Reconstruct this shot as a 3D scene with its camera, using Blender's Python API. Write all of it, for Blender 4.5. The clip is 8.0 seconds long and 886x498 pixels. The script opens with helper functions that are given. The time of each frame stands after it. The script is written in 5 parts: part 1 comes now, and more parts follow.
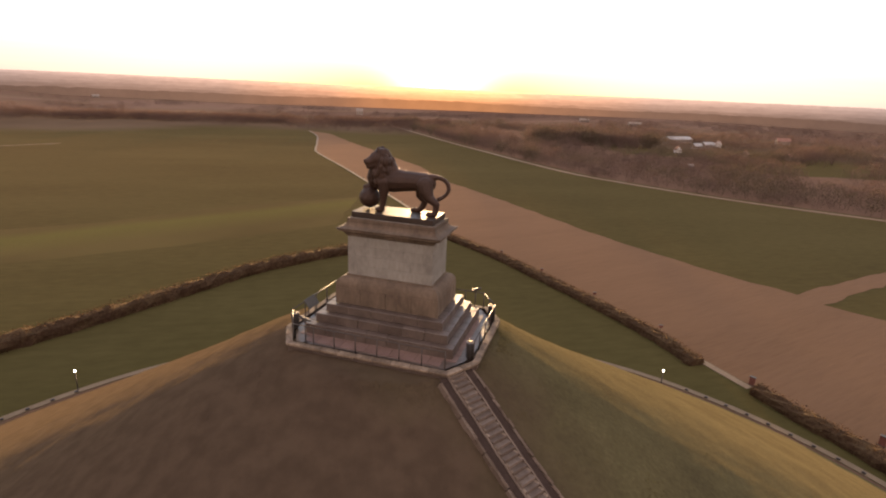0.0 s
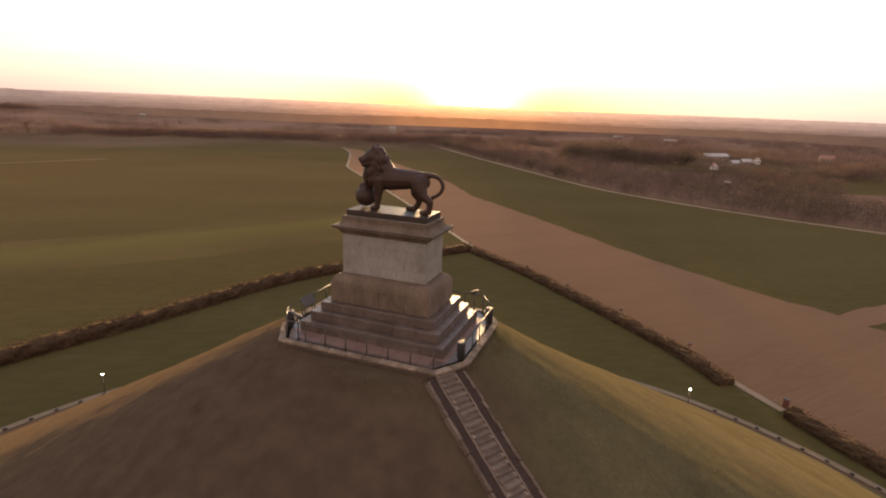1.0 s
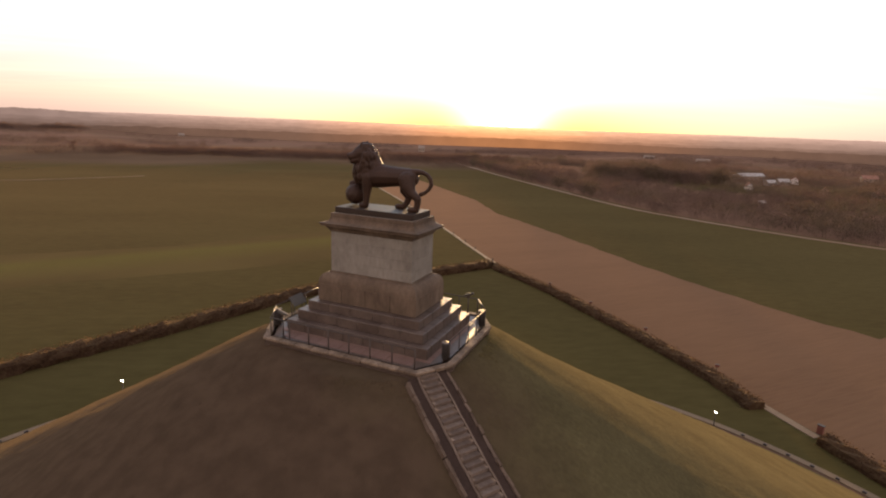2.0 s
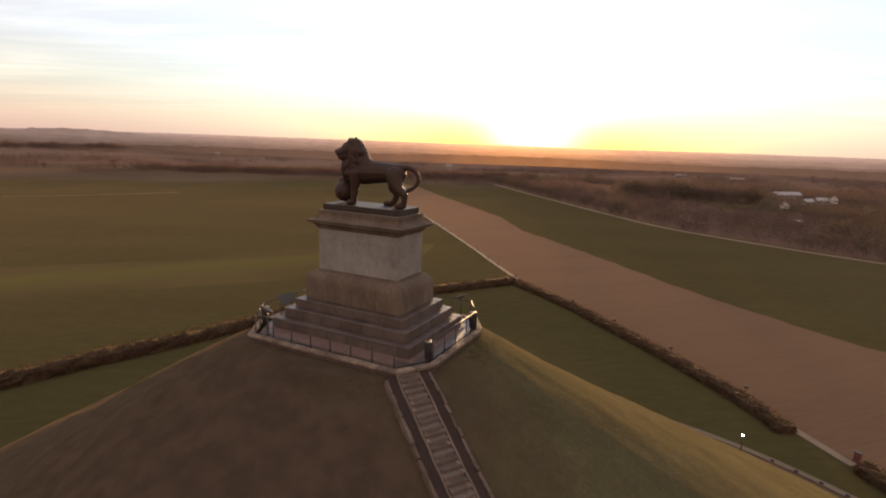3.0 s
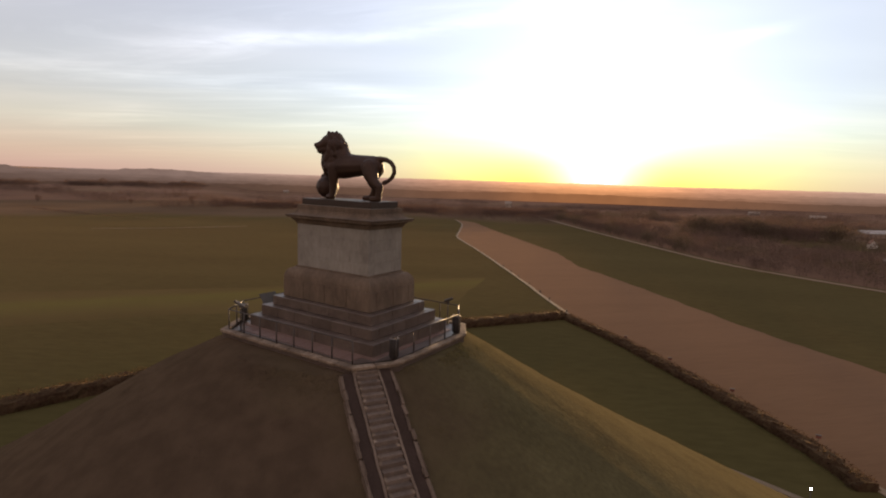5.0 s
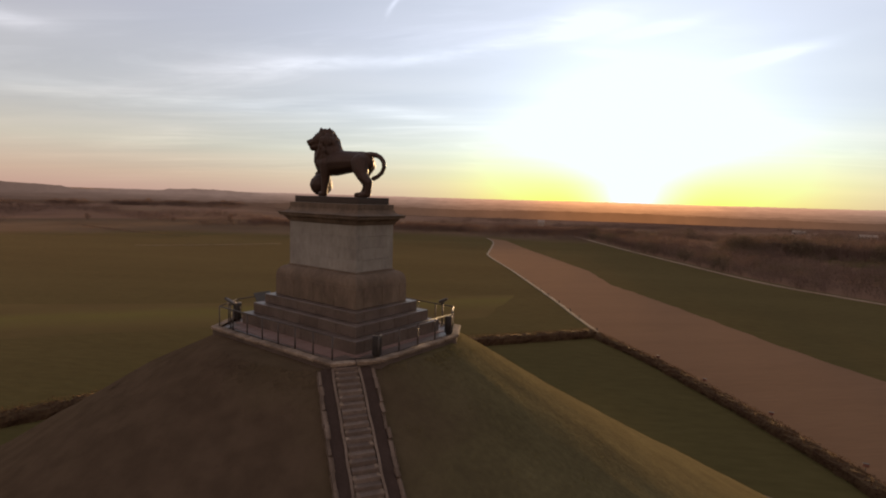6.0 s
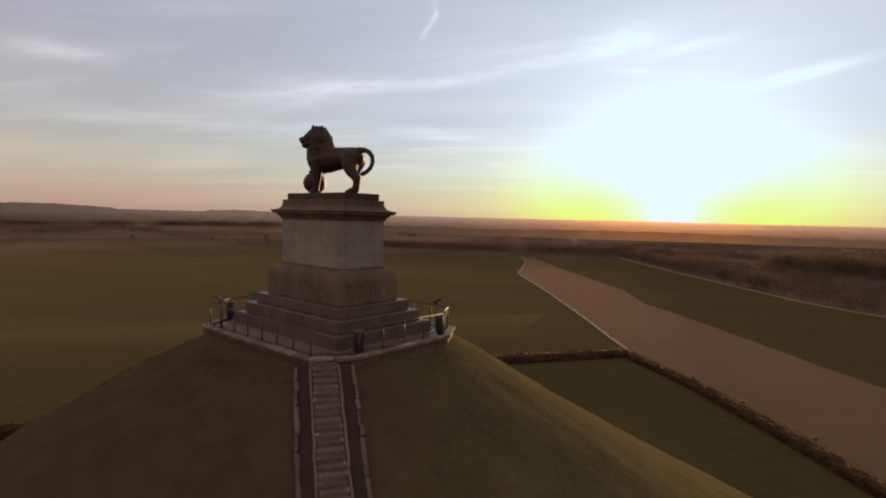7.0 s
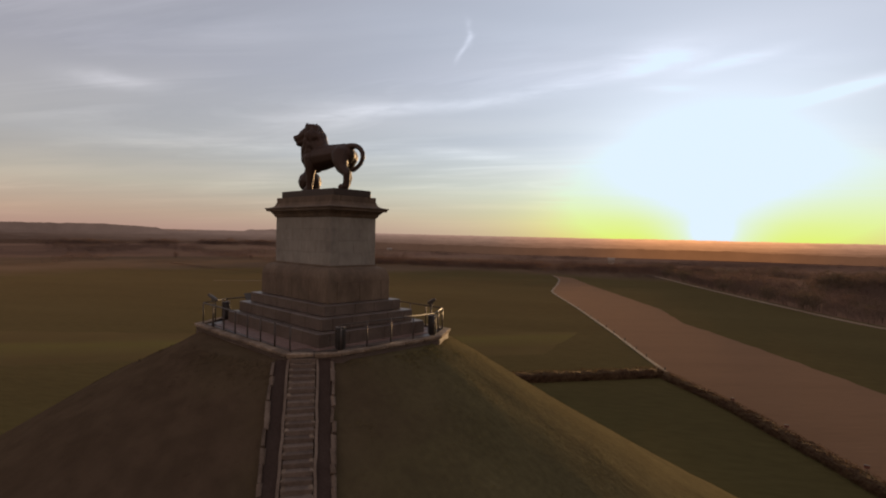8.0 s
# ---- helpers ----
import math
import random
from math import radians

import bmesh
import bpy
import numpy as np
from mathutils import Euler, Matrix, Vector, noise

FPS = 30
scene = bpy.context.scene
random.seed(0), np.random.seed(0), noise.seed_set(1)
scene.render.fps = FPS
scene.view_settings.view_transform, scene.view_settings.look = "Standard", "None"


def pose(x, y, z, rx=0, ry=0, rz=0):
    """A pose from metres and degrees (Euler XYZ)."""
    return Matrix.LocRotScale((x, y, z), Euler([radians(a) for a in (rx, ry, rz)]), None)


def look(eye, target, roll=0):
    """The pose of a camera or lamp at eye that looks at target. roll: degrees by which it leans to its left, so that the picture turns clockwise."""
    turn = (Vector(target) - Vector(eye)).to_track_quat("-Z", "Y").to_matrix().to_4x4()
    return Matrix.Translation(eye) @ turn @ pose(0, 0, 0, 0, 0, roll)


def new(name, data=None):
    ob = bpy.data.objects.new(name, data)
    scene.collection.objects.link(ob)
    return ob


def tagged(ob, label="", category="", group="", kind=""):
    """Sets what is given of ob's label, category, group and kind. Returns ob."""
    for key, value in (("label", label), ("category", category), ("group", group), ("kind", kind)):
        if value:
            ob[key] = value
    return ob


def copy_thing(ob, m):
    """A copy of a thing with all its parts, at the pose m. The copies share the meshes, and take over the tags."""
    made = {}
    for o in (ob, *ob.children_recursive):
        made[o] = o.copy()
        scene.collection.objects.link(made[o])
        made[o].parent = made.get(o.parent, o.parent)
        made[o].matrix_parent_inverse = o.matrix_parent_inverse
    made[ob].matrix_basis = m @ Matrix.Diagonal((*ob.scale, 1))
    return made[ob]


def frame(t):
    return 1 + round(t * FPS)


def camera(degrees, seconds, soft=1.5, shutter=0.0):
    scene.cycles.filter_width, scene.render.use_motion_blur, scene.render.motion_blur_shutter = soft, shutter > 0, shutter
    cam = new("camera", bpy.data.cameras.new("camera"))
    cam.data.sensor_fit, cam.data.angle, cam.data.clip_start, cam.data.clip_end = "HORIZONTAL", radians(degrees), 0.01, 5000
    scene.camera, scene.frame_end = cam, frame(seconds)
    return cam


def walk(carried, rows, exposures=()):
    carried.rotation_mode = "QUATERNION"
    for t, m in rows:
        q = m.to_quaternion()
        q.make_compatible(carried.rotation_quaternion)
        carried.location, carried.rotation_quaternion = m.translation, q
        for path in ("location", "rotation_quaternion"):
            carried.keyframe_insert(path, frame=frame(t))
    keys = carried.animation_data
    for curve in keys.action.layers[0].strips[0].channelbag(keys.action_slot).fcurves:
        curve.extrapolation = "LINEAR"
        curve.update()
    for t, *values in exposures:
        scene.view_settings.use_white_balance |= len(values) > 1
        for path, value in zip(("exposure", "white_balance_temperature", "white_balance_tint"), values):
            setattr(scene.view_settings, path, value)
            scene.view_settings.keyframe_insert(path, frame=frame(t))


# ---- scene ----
cam = camera(79.8, 8.0, soft=2.0)
PATH = [
    (0, (12.077, -30.496, 56.765), (11.5320, -28.6613, 56.1845), 2.55),
    (0.5, (13.149, -30.241, 56.248), (12.5418, -28.4184, 55.6918), 2.33),
    (1, (14.301, -29.705, 55.682), (13.6359, -27.8927, 55.1583), 2.26),
    (1.5, (15.388, -29.023, 55.016), (14.6671, -27.2229, 54.5261), 2.19),
    (3, (18.404, -26.741, 53.035), (17.5265, -24.9877, 52.6426), 2.03),
    (3.5, (19.349, -25.910, 52.391), (18.4156, -24.1779, 52.0316), 1.92),
    (4, (20.249, -25.058, 51.763), (19.2590, -23.3510, 51.4373), 1.86),
    (4.5, (21.105, -24.114, 51.134), (20.0670, -22.4302, 50.8417), 1.83),
    (6, (23.513, -21.177, 49.259), (22.3152, -19.5871, 49.0679), 1.66),
    (6.5, (24.222, -20.157, 48.599), (22.9726, -18.6030, 48.4442), 1.51),
    (7, (24.895, -19.058, 47.977), (23.5942, -17.5439, 47.8574), 1.40),
    (7.5, (25.487, -17.964, 47.397), (24.1352, -16.4922, 47.3123), 1.38),
    (8, (26.041, -16.850, 46.809), (24.6407, -15.4221, 46.7586), 1.26),
]
walk(cam, [(t, look(eye, target, roll)) for t, eye, target, roll in PATH],
     [(0.0, 2.0), (0.5, 1.88), (1.5, 1.70), (3.5, 1.30), (4.5, 1.14), (6.5, 0.74), (8.0, 0.53)])

# ---- world, sun, exposure ----
SUN_AZ, SUN_EL, SKY = math.atan2(-0.302, 0.953), radians(1.9), 1.0
world = bpy.data.worlds.new("dusk")
scene.world = world
world.use_nodes = True
wt = world.node_tree
wt.nodes.clear()


def wnode(kind, **values):
    n = wt.nodes.new(kind)
    for key, value in values.items():
        n.inputs[key].default_value = value
    return n


def wmath(op, x, y=None, z=None):
    """A node for op on sockets or numbers."""
    n = wt.nodes.new("ShaderNodeMath")
    n.operation = op
    for i, v in enumerate((x, y, z)):
        if v is None:
            continue
        if isinstance(v, (int, float)):
            n.inputs[i].default_value = v
        else:
            wt.links.new(v, n.inputs[i])
    return n.outputs[0]


def wramp(fac, stops):
    n = wt.nodes.new("ShaderNodeValToRGB")
    wt.links.new(fac, n.inputs["Fac"])
    els = n.color_ramp.elements
    els[0].position, els[1].position = stops[0][0], stops[-1][0]
    els[0].color, els[1].color = (*stops[0][1], 1), (*stops[-1][1], 1)
    for p, c in stops[1:-1]:
        els.new(p).color = (*c, 1)
    return n.outputs["Color"]


def wmix(kind, fac, a, b):
    n = wt.nodes.new("ShaderNodeMix")
    n.data_type, n.blend_type, n.clamp_factor = "RGBA", kind, True
    for sock, v in ((n.inputs[0], fac), (n.inputs[6], a), (n.inputs[7], b)):
        if isinstance(v, (int, float)):
            sock.default_value = v
        elif isinstance(v, tuple):
            sock.default_value = (*v, 1)
        else:
            wt.links.new(v, sock)
    return n.outputs[2]


GLOW_EL = radians(1.0)
SUN_DIR = Vector((math.sin(SUN_AZ) * math.cos(GLOW_EL), math.cos(SUN_AZ) * math.cos(GLOW_EL), math.sin(GLOW_EL)))
sky = wt.nodes.new("ShaderNodeTexSky")
sky.sky_type = "NISHITA"
sky.sun_disc = False
sky.sun_elevation = SUN_EL
sky.sun_rotation = SUN_AZ
sky.air_density, sky.dust_density, sky.ozone_density = 1.0, 1.0, 2.0
coord = wt.nodes.new("ShaderNodeTexCoord")
xyz = wt.nodes.new("ShaderNodeSeparateXYZ")
wt.links.new(coord.outputs["Generated"], xyz.inputs[0])
up = xyz.outputs["Z"]
# thin high overcast: rose at the skyline, grey-blue above
veil = wramp(up, [(0.0, (0.300, 0.196, 0.170)), (0.03, (0.338, 0.252, 0.205)), (0.08, (0.335, 0.312, 0.272)), (0.15, (0.312, 0.320, 0.332)), (0.28, (0.278, 0.289, 0.336)), (0.6, (0.246, 0.265, 0.322)), (1.0, (0.22, 0.25, 0.325))])
# streaks of cirrus: a flat layer seen in perspective
flat = wt.nodes.new("ShaderNodeCombineXYZ")
low = wmath("ADD", wmath("MAXIMUM", up, 0.0), 0.06)
wt.links.new(wmath("DIVIDE", xyz.outputs["X"], low), flat.inputs[0])
wt.links.new(wmath("DIVIDE", xyz.outputs["Y"], low), flat.inputs[1])


def wnoise(turned, stretch, scale, detail, rough, twist, shift=0.0):
    turn, pull = wt.nodes.new("ShaderNodeMapping"), wt.nodes.new("ShaderNodeMapping")
    turn.inputs["Rotation"].default_value = (0, 0, radians(-turned))
    pull.inputs["Scale"].default_value = stretch
    pull.inputs["Location"].default_value = (shift, shift * 0.7, 0)
    wt.links.new(flat.outputs[0], turn.inputs["Vector"])
    wt.links.new(turn.outputs["Vector"], pull.inputs["Vector"])
    n = wnode("ShaderNodeTexNoise", Scale=scale, Detail=detail, Roughness=rough, Distortion=twist)
    wt.links.new(pull.outputs["Vector"], n.inputs["Vector"])
    return n.outputs["Fac"]


banks = wramp(wnoise(30, (0.30, 1.0, 1.0), 0.55, 5.0, 0.5, 0.3), [(0.36, (0.86, 0.87, 0.90)), (0.50, (0.98, 0.98, 0.98)), (0.66, (1.14, 1.11, 1.09))])
where = wramp(wnoise(30, (0.5, 0.9, 1.0), 0.55, 3.0, 0.5, 0.0, 3.7), [(0.43, (0, 0, 0)), (0.58, (1, 1, 1))])
wisp = wramp(wnoise(31, (0.26, 1.15, 1.0), 1.0, 8.0, 0.62, 1.1, 1.3), [(0.47, (0, 0, 0)), (0.56, (0.35, 0.35, 0.35)), (0.68, (1, 1, 1))])
wisps = wmix("ADD", 1.0, (1.0, 1.0, 1.0), wmix("MULTIPLY", 1.0, wmix("MULTIPLY", 1.0, where, wisp), (0.30, 0.30, 0.29)))
cloud = wmix("MULTIPLY", 1.0, banks, wisps)
# single bright streaks in the same layer: middle, bearing, half length, half width, strength
STREAKS = [(-0.472, 3.368, 153.9, 0.26, 0.075, 0.55), (-0.89, 3.454, 178.6, 0.30, 0.09, 0.42), (-1.048, 2.431, -14.6, 0.20, 0.15, 0.42),
           (-0.807, 2.671, -10.9, 0.17, 0.06, 0.38), (-2.971, 2.032, 18.3, 0.46, 0.13, 0.34), (-2.338, 2.295, 25.5, 0.50, 0.10, 0.30),
           (-3.263, 0.795, 65.7, 0.18, 0.14, 0.30), (-1.513, 1.678, 129.6, 0.08, 0.012, 0.5), (-1.641, 1.786, 146.2, 0.10, 0.012, 0.4),
           (-3.116, 3.476, 59.3, 0.42, 0.20, 0.25), (-1.121, 2.852, 46.8, 0.12, 0.06, 0.25), (-1.612, 2.48, 5.0, 0.44, 0.09, 0.30)]
fray = wramp(wnoise(20, (0.5, 1.2, 1.0), 2.6, 8.0, 0.62, 0.6, 5.1), [(0.34, (0.25, 0.25, 0.25)), (0.62, (1.2, 1.2, 1.2))])
crook = wt.nodes.new("ShaderNodeTexNoise")
crook.inputs["Scale"].default_value, crook.inputs["Detail"].default_value = 3.0, 3.0
wt.links.new(flat.outputs[0], crook.inputs["Vector"])
bent = wt.nodes.new("ShaderNodeVectorMath")
bent.operation = "MULTIPLY_ADD"
wt.links.new(crook.outputs["Color"], bent.inputs[0])
bent.inputs[1].default_value = (0.12, 0.12, 0.0)
wt.links.new(flat.outputs[0], bent.inputs[2])
streaks = 0.0
for cx, cy, bearing, long_, broad, strength in STREAKS:
    lie = wt.nodes.new("ShaderNodeMapping")
    lie.vector_type = "TEXTURE"
    lie.inputs["Location"].default_value = (cx + 0.06, cy + 0.06, 0)
    lie.inputs["Rotation"].default_value = (0, 0, radians(bearing))
    lie.inputs["Scale"].default_value = (long_ * 1.2, broad * 1.1, 1)
    wt.links.new(bent.outputs[0], lie.inputs["Vector"])
    away = wt.nodes.new("ShaderNodeVectorMath")
    away.operation = "DOT_PRODUCT"
    wt.links.new(lie.outputs["Vector"], away.inputs[0])
    wt.links.new(lie.outputs["Vector"], away.inputs[1])
    streaks = wmath("ADD", wmath("MULTIPLY", wmath("EXPONENT", wmath("MULTIPLY", away.outputs["Value"], -1.0)), strength), streaks)
cloud = wmix("MULTIPLY", 1.0, cloud, wmix("ADD", 1.0, (1.0, 1.0, 1.0), wmix("MULTIPLY", 1.0, fray, streaks)))
veil = wmix("MULTIPLY", wmath("MULTIPLY", up, 9.0), veil, cloud)
# unseen sky opposite the sun, brightened rosy as fill; light scattered round the sun
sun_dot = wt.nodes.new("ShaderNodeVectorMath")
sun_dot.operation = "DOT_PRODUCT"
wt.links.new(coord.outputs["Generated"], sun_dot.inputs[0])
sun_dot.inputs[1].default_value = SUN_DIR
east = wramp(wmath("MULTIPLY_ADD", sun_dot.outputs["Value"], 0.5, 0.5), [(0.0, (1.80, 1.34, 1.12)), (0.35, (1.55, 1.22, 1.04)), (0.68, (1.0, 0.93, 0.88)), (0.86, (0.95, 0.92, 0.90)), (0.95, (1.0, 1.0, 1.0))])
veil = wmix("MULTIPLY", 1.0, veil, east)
off = wmath("SUBTRACT", 1.0, sun_dot.outputs["Value"])
wide = wmath("MULTIPLY", wmath("EXPONENT", wmath("MULTIPLY", off, -6.0)), 0.19)
near = wmath("MULTIPLY", wmath("EXPONENT", wmath("MULTIPLY", off, -44.0)), 0.44)
lift = wt.nodes.new("ShaderNodeMapRange")
wt.links.new(up, lift.inputs["Value"])
for key, value in (("From Min", 0.0), ("From Max", 0.10), ("To Min", -460.0), ("To Max", -130.0)):
    lift.inputs[key].default_value = value
core = wmath("MULTIPLY", wmath("EXPONENT", wmath("MULTIPLY", off, lift.outputs["Result"])), 0.50)
disc = wmath("MULTIPLY", wmath("EXPONENT", wmath("MULTIPLY", off, -4000.0)), 3.0)
tint = wramp(up, [(0.0, (0.50, 0.86, 0.0)), (0.03, (0.50, 1.02, 0.02)), (0.07, (0.70, 1.0, 0.42)), (0.13, (0.60, 0.78, 0.92)), (0.5, (0.70, 0.85, 1.0))])
pale = wramp(up, [(0.0, (0.56, 0.70, 0.44)), (0.04, (0.54, 0.86, 0.58)), (0.09, (0.52, 0.84, 0.86)), (0.16, (0.62, 0.78, 1.0)), (0.5, (0.70, 0.84, 1.0))])
low_near = wmath("MULTIPLY", wmath("MAXIMUM", wmath("MULTIPLY_ADD", up, -11.0, 1.0), 0.0), wmath("EXPONENT", wmath("MULTIPLY", off, -24.0)))
veil = wmix("MULTIPLY", low_near, veil, (0.9, 1.03, 0.32))
pale = wmix("MULTIPLY", low_near, pale, (0.92, 1.03, 0.4))
aureole = wmix("ADD", 1.0, wmix("MULTIPLY", 1.0, tint, near), wmix("MULTIPLY", 1.0, pale, wide))
aureole = wmix("ADD", 1.0, aureole, wmix("MULTIPLY", 1.0, (0.30, 0.50, 0.95), core))
aureole = wmix("ADD", 1.0, aureole, wmix("MULTIPLY", 1.0, (1.0, 0.85, 0.35), disc))
air = wmix("MULTIPLY", 1.0, sky.outputs["Color"], (0.009, 0.013, 0.016))
total = wmix("ADD", 1.0, wmix("ADD", 1.0, veil, aureole), air)
# upper limit of the sky in each channel, as in clipped highlights
cap = wt.nodes.new("ShaderNodeVectorMath")
cap.operation = "MINIMUM"
cap.inputs[1].default_value = (0.53, 0.625, 0.695)
wt.links.new(total, cap.inputs[0])
total = cap.outputs[0]
background = wt.nodes.new("ShaderNodeBackground")
background.inputs["Strength"].default_value = SKY
wout = wt.nodes.new("ShaderNodeOutputWorld")
wt.links.new(total, background.inputs["Color"])
wt.links.new(background.outputs["Background"], wout.inputs["Surface"])

sun_data = bpy.data.lights.new("sun", "SUN")
sun_data.energy, sun_data.angle, sun_data.color = 4.0, radians(2.0), (1.0, 0.62, 0.30)
sun = new("sun", sun_data)
sun.matrix_world = look((0, 0, 0), (0.302, -0.953, -math.tan(SUN_EL)))


# ---- materials ----
def material(name, colours, size, rough=0.9, bump=0.3, fine=8.0, metal=0.0, vary=0.0, islands=0.0, emit=None, stretch=(1, 1, 1), spec=0.3, relief=None, through_light=0.0, sheen=0.0, grain=0.5, cells=None, sheen_tint=(1.0, 0.66, 0.46), turn=0.0):
    """A surface whose colour runs between colours over two scales of noise; vary: per object, islands: per loose piece."""
    m = bpy.data.materials.new(name)
    m.use_nodes = True
    nodes, links = m.node_tree.nodes, m.node_tree.links
    bsdf = nodes["Principled BSDF"]
    geo = nodes.new("ShaderNodeNewGeometry")
    mapping = nodes.new("ShaderNodeMapping")
    mapping.inputs["Scale"].default_value = stretch
    turned = nodes.new("ShaderNodeMapping")
    turned.inputs["Rotation"].default_value = (0, 0, radians(turn))
    links.new(geo.outputs["Position"], turned.inputs["Vector"])
    links.new(turned.outputs["Vector"], mapping.inputs["Vector"])
    big, small = nodes.new("ShaderNodeTexNoise"), nodes.new("ShaderNodeTexNoise")
    for n, s, detail in ((big, 1.0 / size, 4), (small, fine / size, 6)):
        n.inputs["Scale"].default_value, n.inputs["Detail"].default_value = s, detail
        n.inputs["Roughness"].default_value = 0.62
        links.new(mapping.outputs["Vector"], n.inputs["Vector"])
    mix = nodes.new("ShaderNodeMath")
    mix.operation = "MULTIPLY_ADD"
    links.new(small.outputs["Fac"], mix.inputs[0])
    mix.inputs[1].default_value = grain
    half = nodes.new("ShaderNodeMath")
    half.operation = "MULTIPLY"
    links.new(big.outputs["Fac"], half.inputs[0])
    half.inputs[1].default_value = 1 - grain
    links.new(half.outputs[0], mix.inputs[2])
    value = mix.outputs[0]
    if cells:
        plots = nodes.new("ShaderNodeTexVoronoi")
        plots.inputs["Scale"].default_value = 1.0 / cells
        links.new(mapping.outputs["Vector"], plots.inputs["Vector"])
        tone = nodes.new("ShaderNodeSeparateColor")
        links.new(plots.outputs["Color"], tone.inputs[0])
        blend = nodes.new("ShaderNodeMath")
        blend.operation = "MULTIPLY_ADD"
        links.new(tone.outputs[0], blend.inputs[0])
        blend.inputs[1].default_value = 0.35
        third = nodes.new("ShaderNodeMath")
        third.operation = "MULTIPLY_ADD"
        links.new(value, third.inputs[0])
        third.inputs[1].default_value, third.inputs[2].default_value = 0.65, 0.0
        links.new(third.outputs[0], blend.inputs[2])
        value = blend.outputs[0]
    for amount, source in ((vary, "object"), (islands, "island")):
        if amount:
            if source == "object":
                info = nodes.new("ShaderNodeObjectInfo")
                rnd = info.outputs["Random"]
            else:
                rnd = geo.outputs["Random Per Island"]
            shift = nodes.new("ShaderNodeMath")
            shift.operation = "MULTIPLY_ADD"
            links.new(rnd, shift.inputs[0])
            shift.inputs[1].default_value, shift.inputs[2].default_value = amount, -amount / 2
            add = nodes.new("ShaderNodeMath")
            links.new(value, add.inputs[0])
            links.new(shift.outputs[0], add.inputs[1])
            value = add.outputs[0]
    ramp = nodes.new("ShaderNodeValToRGB")
    links.new(value, ramp.inputs["Fac"])
    ramp.color_ramp.elements[0].position, ramp.color_ramp.elements[1].position = 0.3, 0.7
    ramp.color_ramp.elements[0].color = (*colours[0], 1)
    ramp.color_ramp.elements[1].color = (*colours[-1], 1)
    for i, c in enumerate(colours[1:-1]):
        e = ramp.color_ramp.elements.new(0.3 + 0.4 * (i + 1) / (len(colours) - 1))
        e.color = (*c, 1)
    links.new(ramp.outputs["Color"], bsdf.inputs["Base Color"])
    bsdf.inputs["Roughness"].default_value, bsdf.inputs["Metallic"].default_value = rough, metal
    bsdf.inputs["Specular IOR Level"].default_value = spec
    if bump:
        b = nodes.new("ShaderNodeBump")
        b.inputs["Strength"].default_value, b.inputs["Distance"].default_value = bump, relief or size / fine * 0.5
        links.new(small.outputs["Fac"], b.inputs["Height"])
        links.new(b.outputs["Normal"], bsdf.inputs["Normal"])
    # warm-tinted sheen pales grazing views, in place of haze and backlit grass
    if sheen:
        bsdf.inputs["Sheen Weight"].default_value, bsdf.inputs["Sheen Roughness"].default_value = sheen, 0.4
        bsdf.inputs["Sheen Tint"].default_value = (*sheen_tint, 1)
    if through_light:
        thin, both = nodes.new("ShaderNodeBsdfTranslucent"), nodes.new("ShaderNodeMixShader")
        links.new(ramp.outputs["Color"], thin.inputs["Color"])
        both.inputs[0].default_value = through_light
        links.new(bsdf.outputs[0], both.inputs[1])
        links.new(thin.outputs[0], both.inputs[2])
        links.new(both.outputs[0], nodes["Material Output"].inputs["Surface"])
    if emit:
        bsdf.inputs["Emission Color"].default_value, bsdf.inputs["Emission Strength"].default_value = (*emit[0], 1), emit[1]
    return m


M_GRASS = material("meadow_grass", [(0.0397, 0.033, 0.012), (0.0546, 0.0453, 0.0163), (0.0685, 0.0564, 0.0213)], 60, fine=30, bump=0.4, relief=0.15, turn=-32, stretch=(0.35, 1, 1), rough=1.0, spec=0.0, sheen=0.045)
# paler and pinker than the near meadow: haze of distance put into the colour
M_FAR = material("hazed_far_fields_and_woods", [(0.0581, 0.0333, 0.025), (0.0872, 0.05, 0.0365), (0.0929, 0.0604, 0.0375), (0.122, 0.0729, 0.0542), (0.0987, 0.0667, 0.0417)], 160, fine=5, bump=0, rough=0.9, spec=0.0, sheen=0.10, cells=260, stretch=(1, 0.6, 1))
M_STRIP = material("young_crop", [(0.0570, 0.0540, 0.0140), (0.0800, 0.0740, 0.0195)], 40, fine=30, bump=0.4, relief=0.12, rough=1.0, spec=0.0, sheen=0.06)
M_MOUND = material("mound_turf", [(0.0413, 0.0338, 0.018), (0.0579, 0.0479, 0.0233), (0.0723, 0.0599, 0.0286), (0.0909, 0.0752, 0.036)], 5, fine=16, bump=0.6, relief=0.08, rough=0.95, spec=0.0, sheen=0.034, sheen_tint=(1.0, 0.74, 0.36), grain=0.4)
M_BLADE = material("dry_grass_blades", [(0.0437, 0.0343, 0.0153), (0.0665, 0.0535, 0.022), (0.0902, 0.0727, 0.0305)], 11, fine=26, bump=0, islands=0.25, rough=0.95, spec=0.0, sheen=0.034, sheen_tint=(1.0, 0.74, 0.36), grain=0.4)
M_SOIL = material("ploughed_soil", [(0.0847, 0.0503, 0.0286), (0.1037, 0.0618, 0.0352), (0.1181, 0.0709, 0.0409)], 14, fine=16, bump=0.6, relief=0.07, turn=43, stretch=(1, 0.10, 1), rough=1.0, spec=0.0, sheen=0.12)
M_GRAVEL = material("pale_gravel", [(0.1098, 0.07585, 0.04508), (0.1853, 0.1335, 0.08232)], 3, fine=12, bump=0.4, relief=0.04)
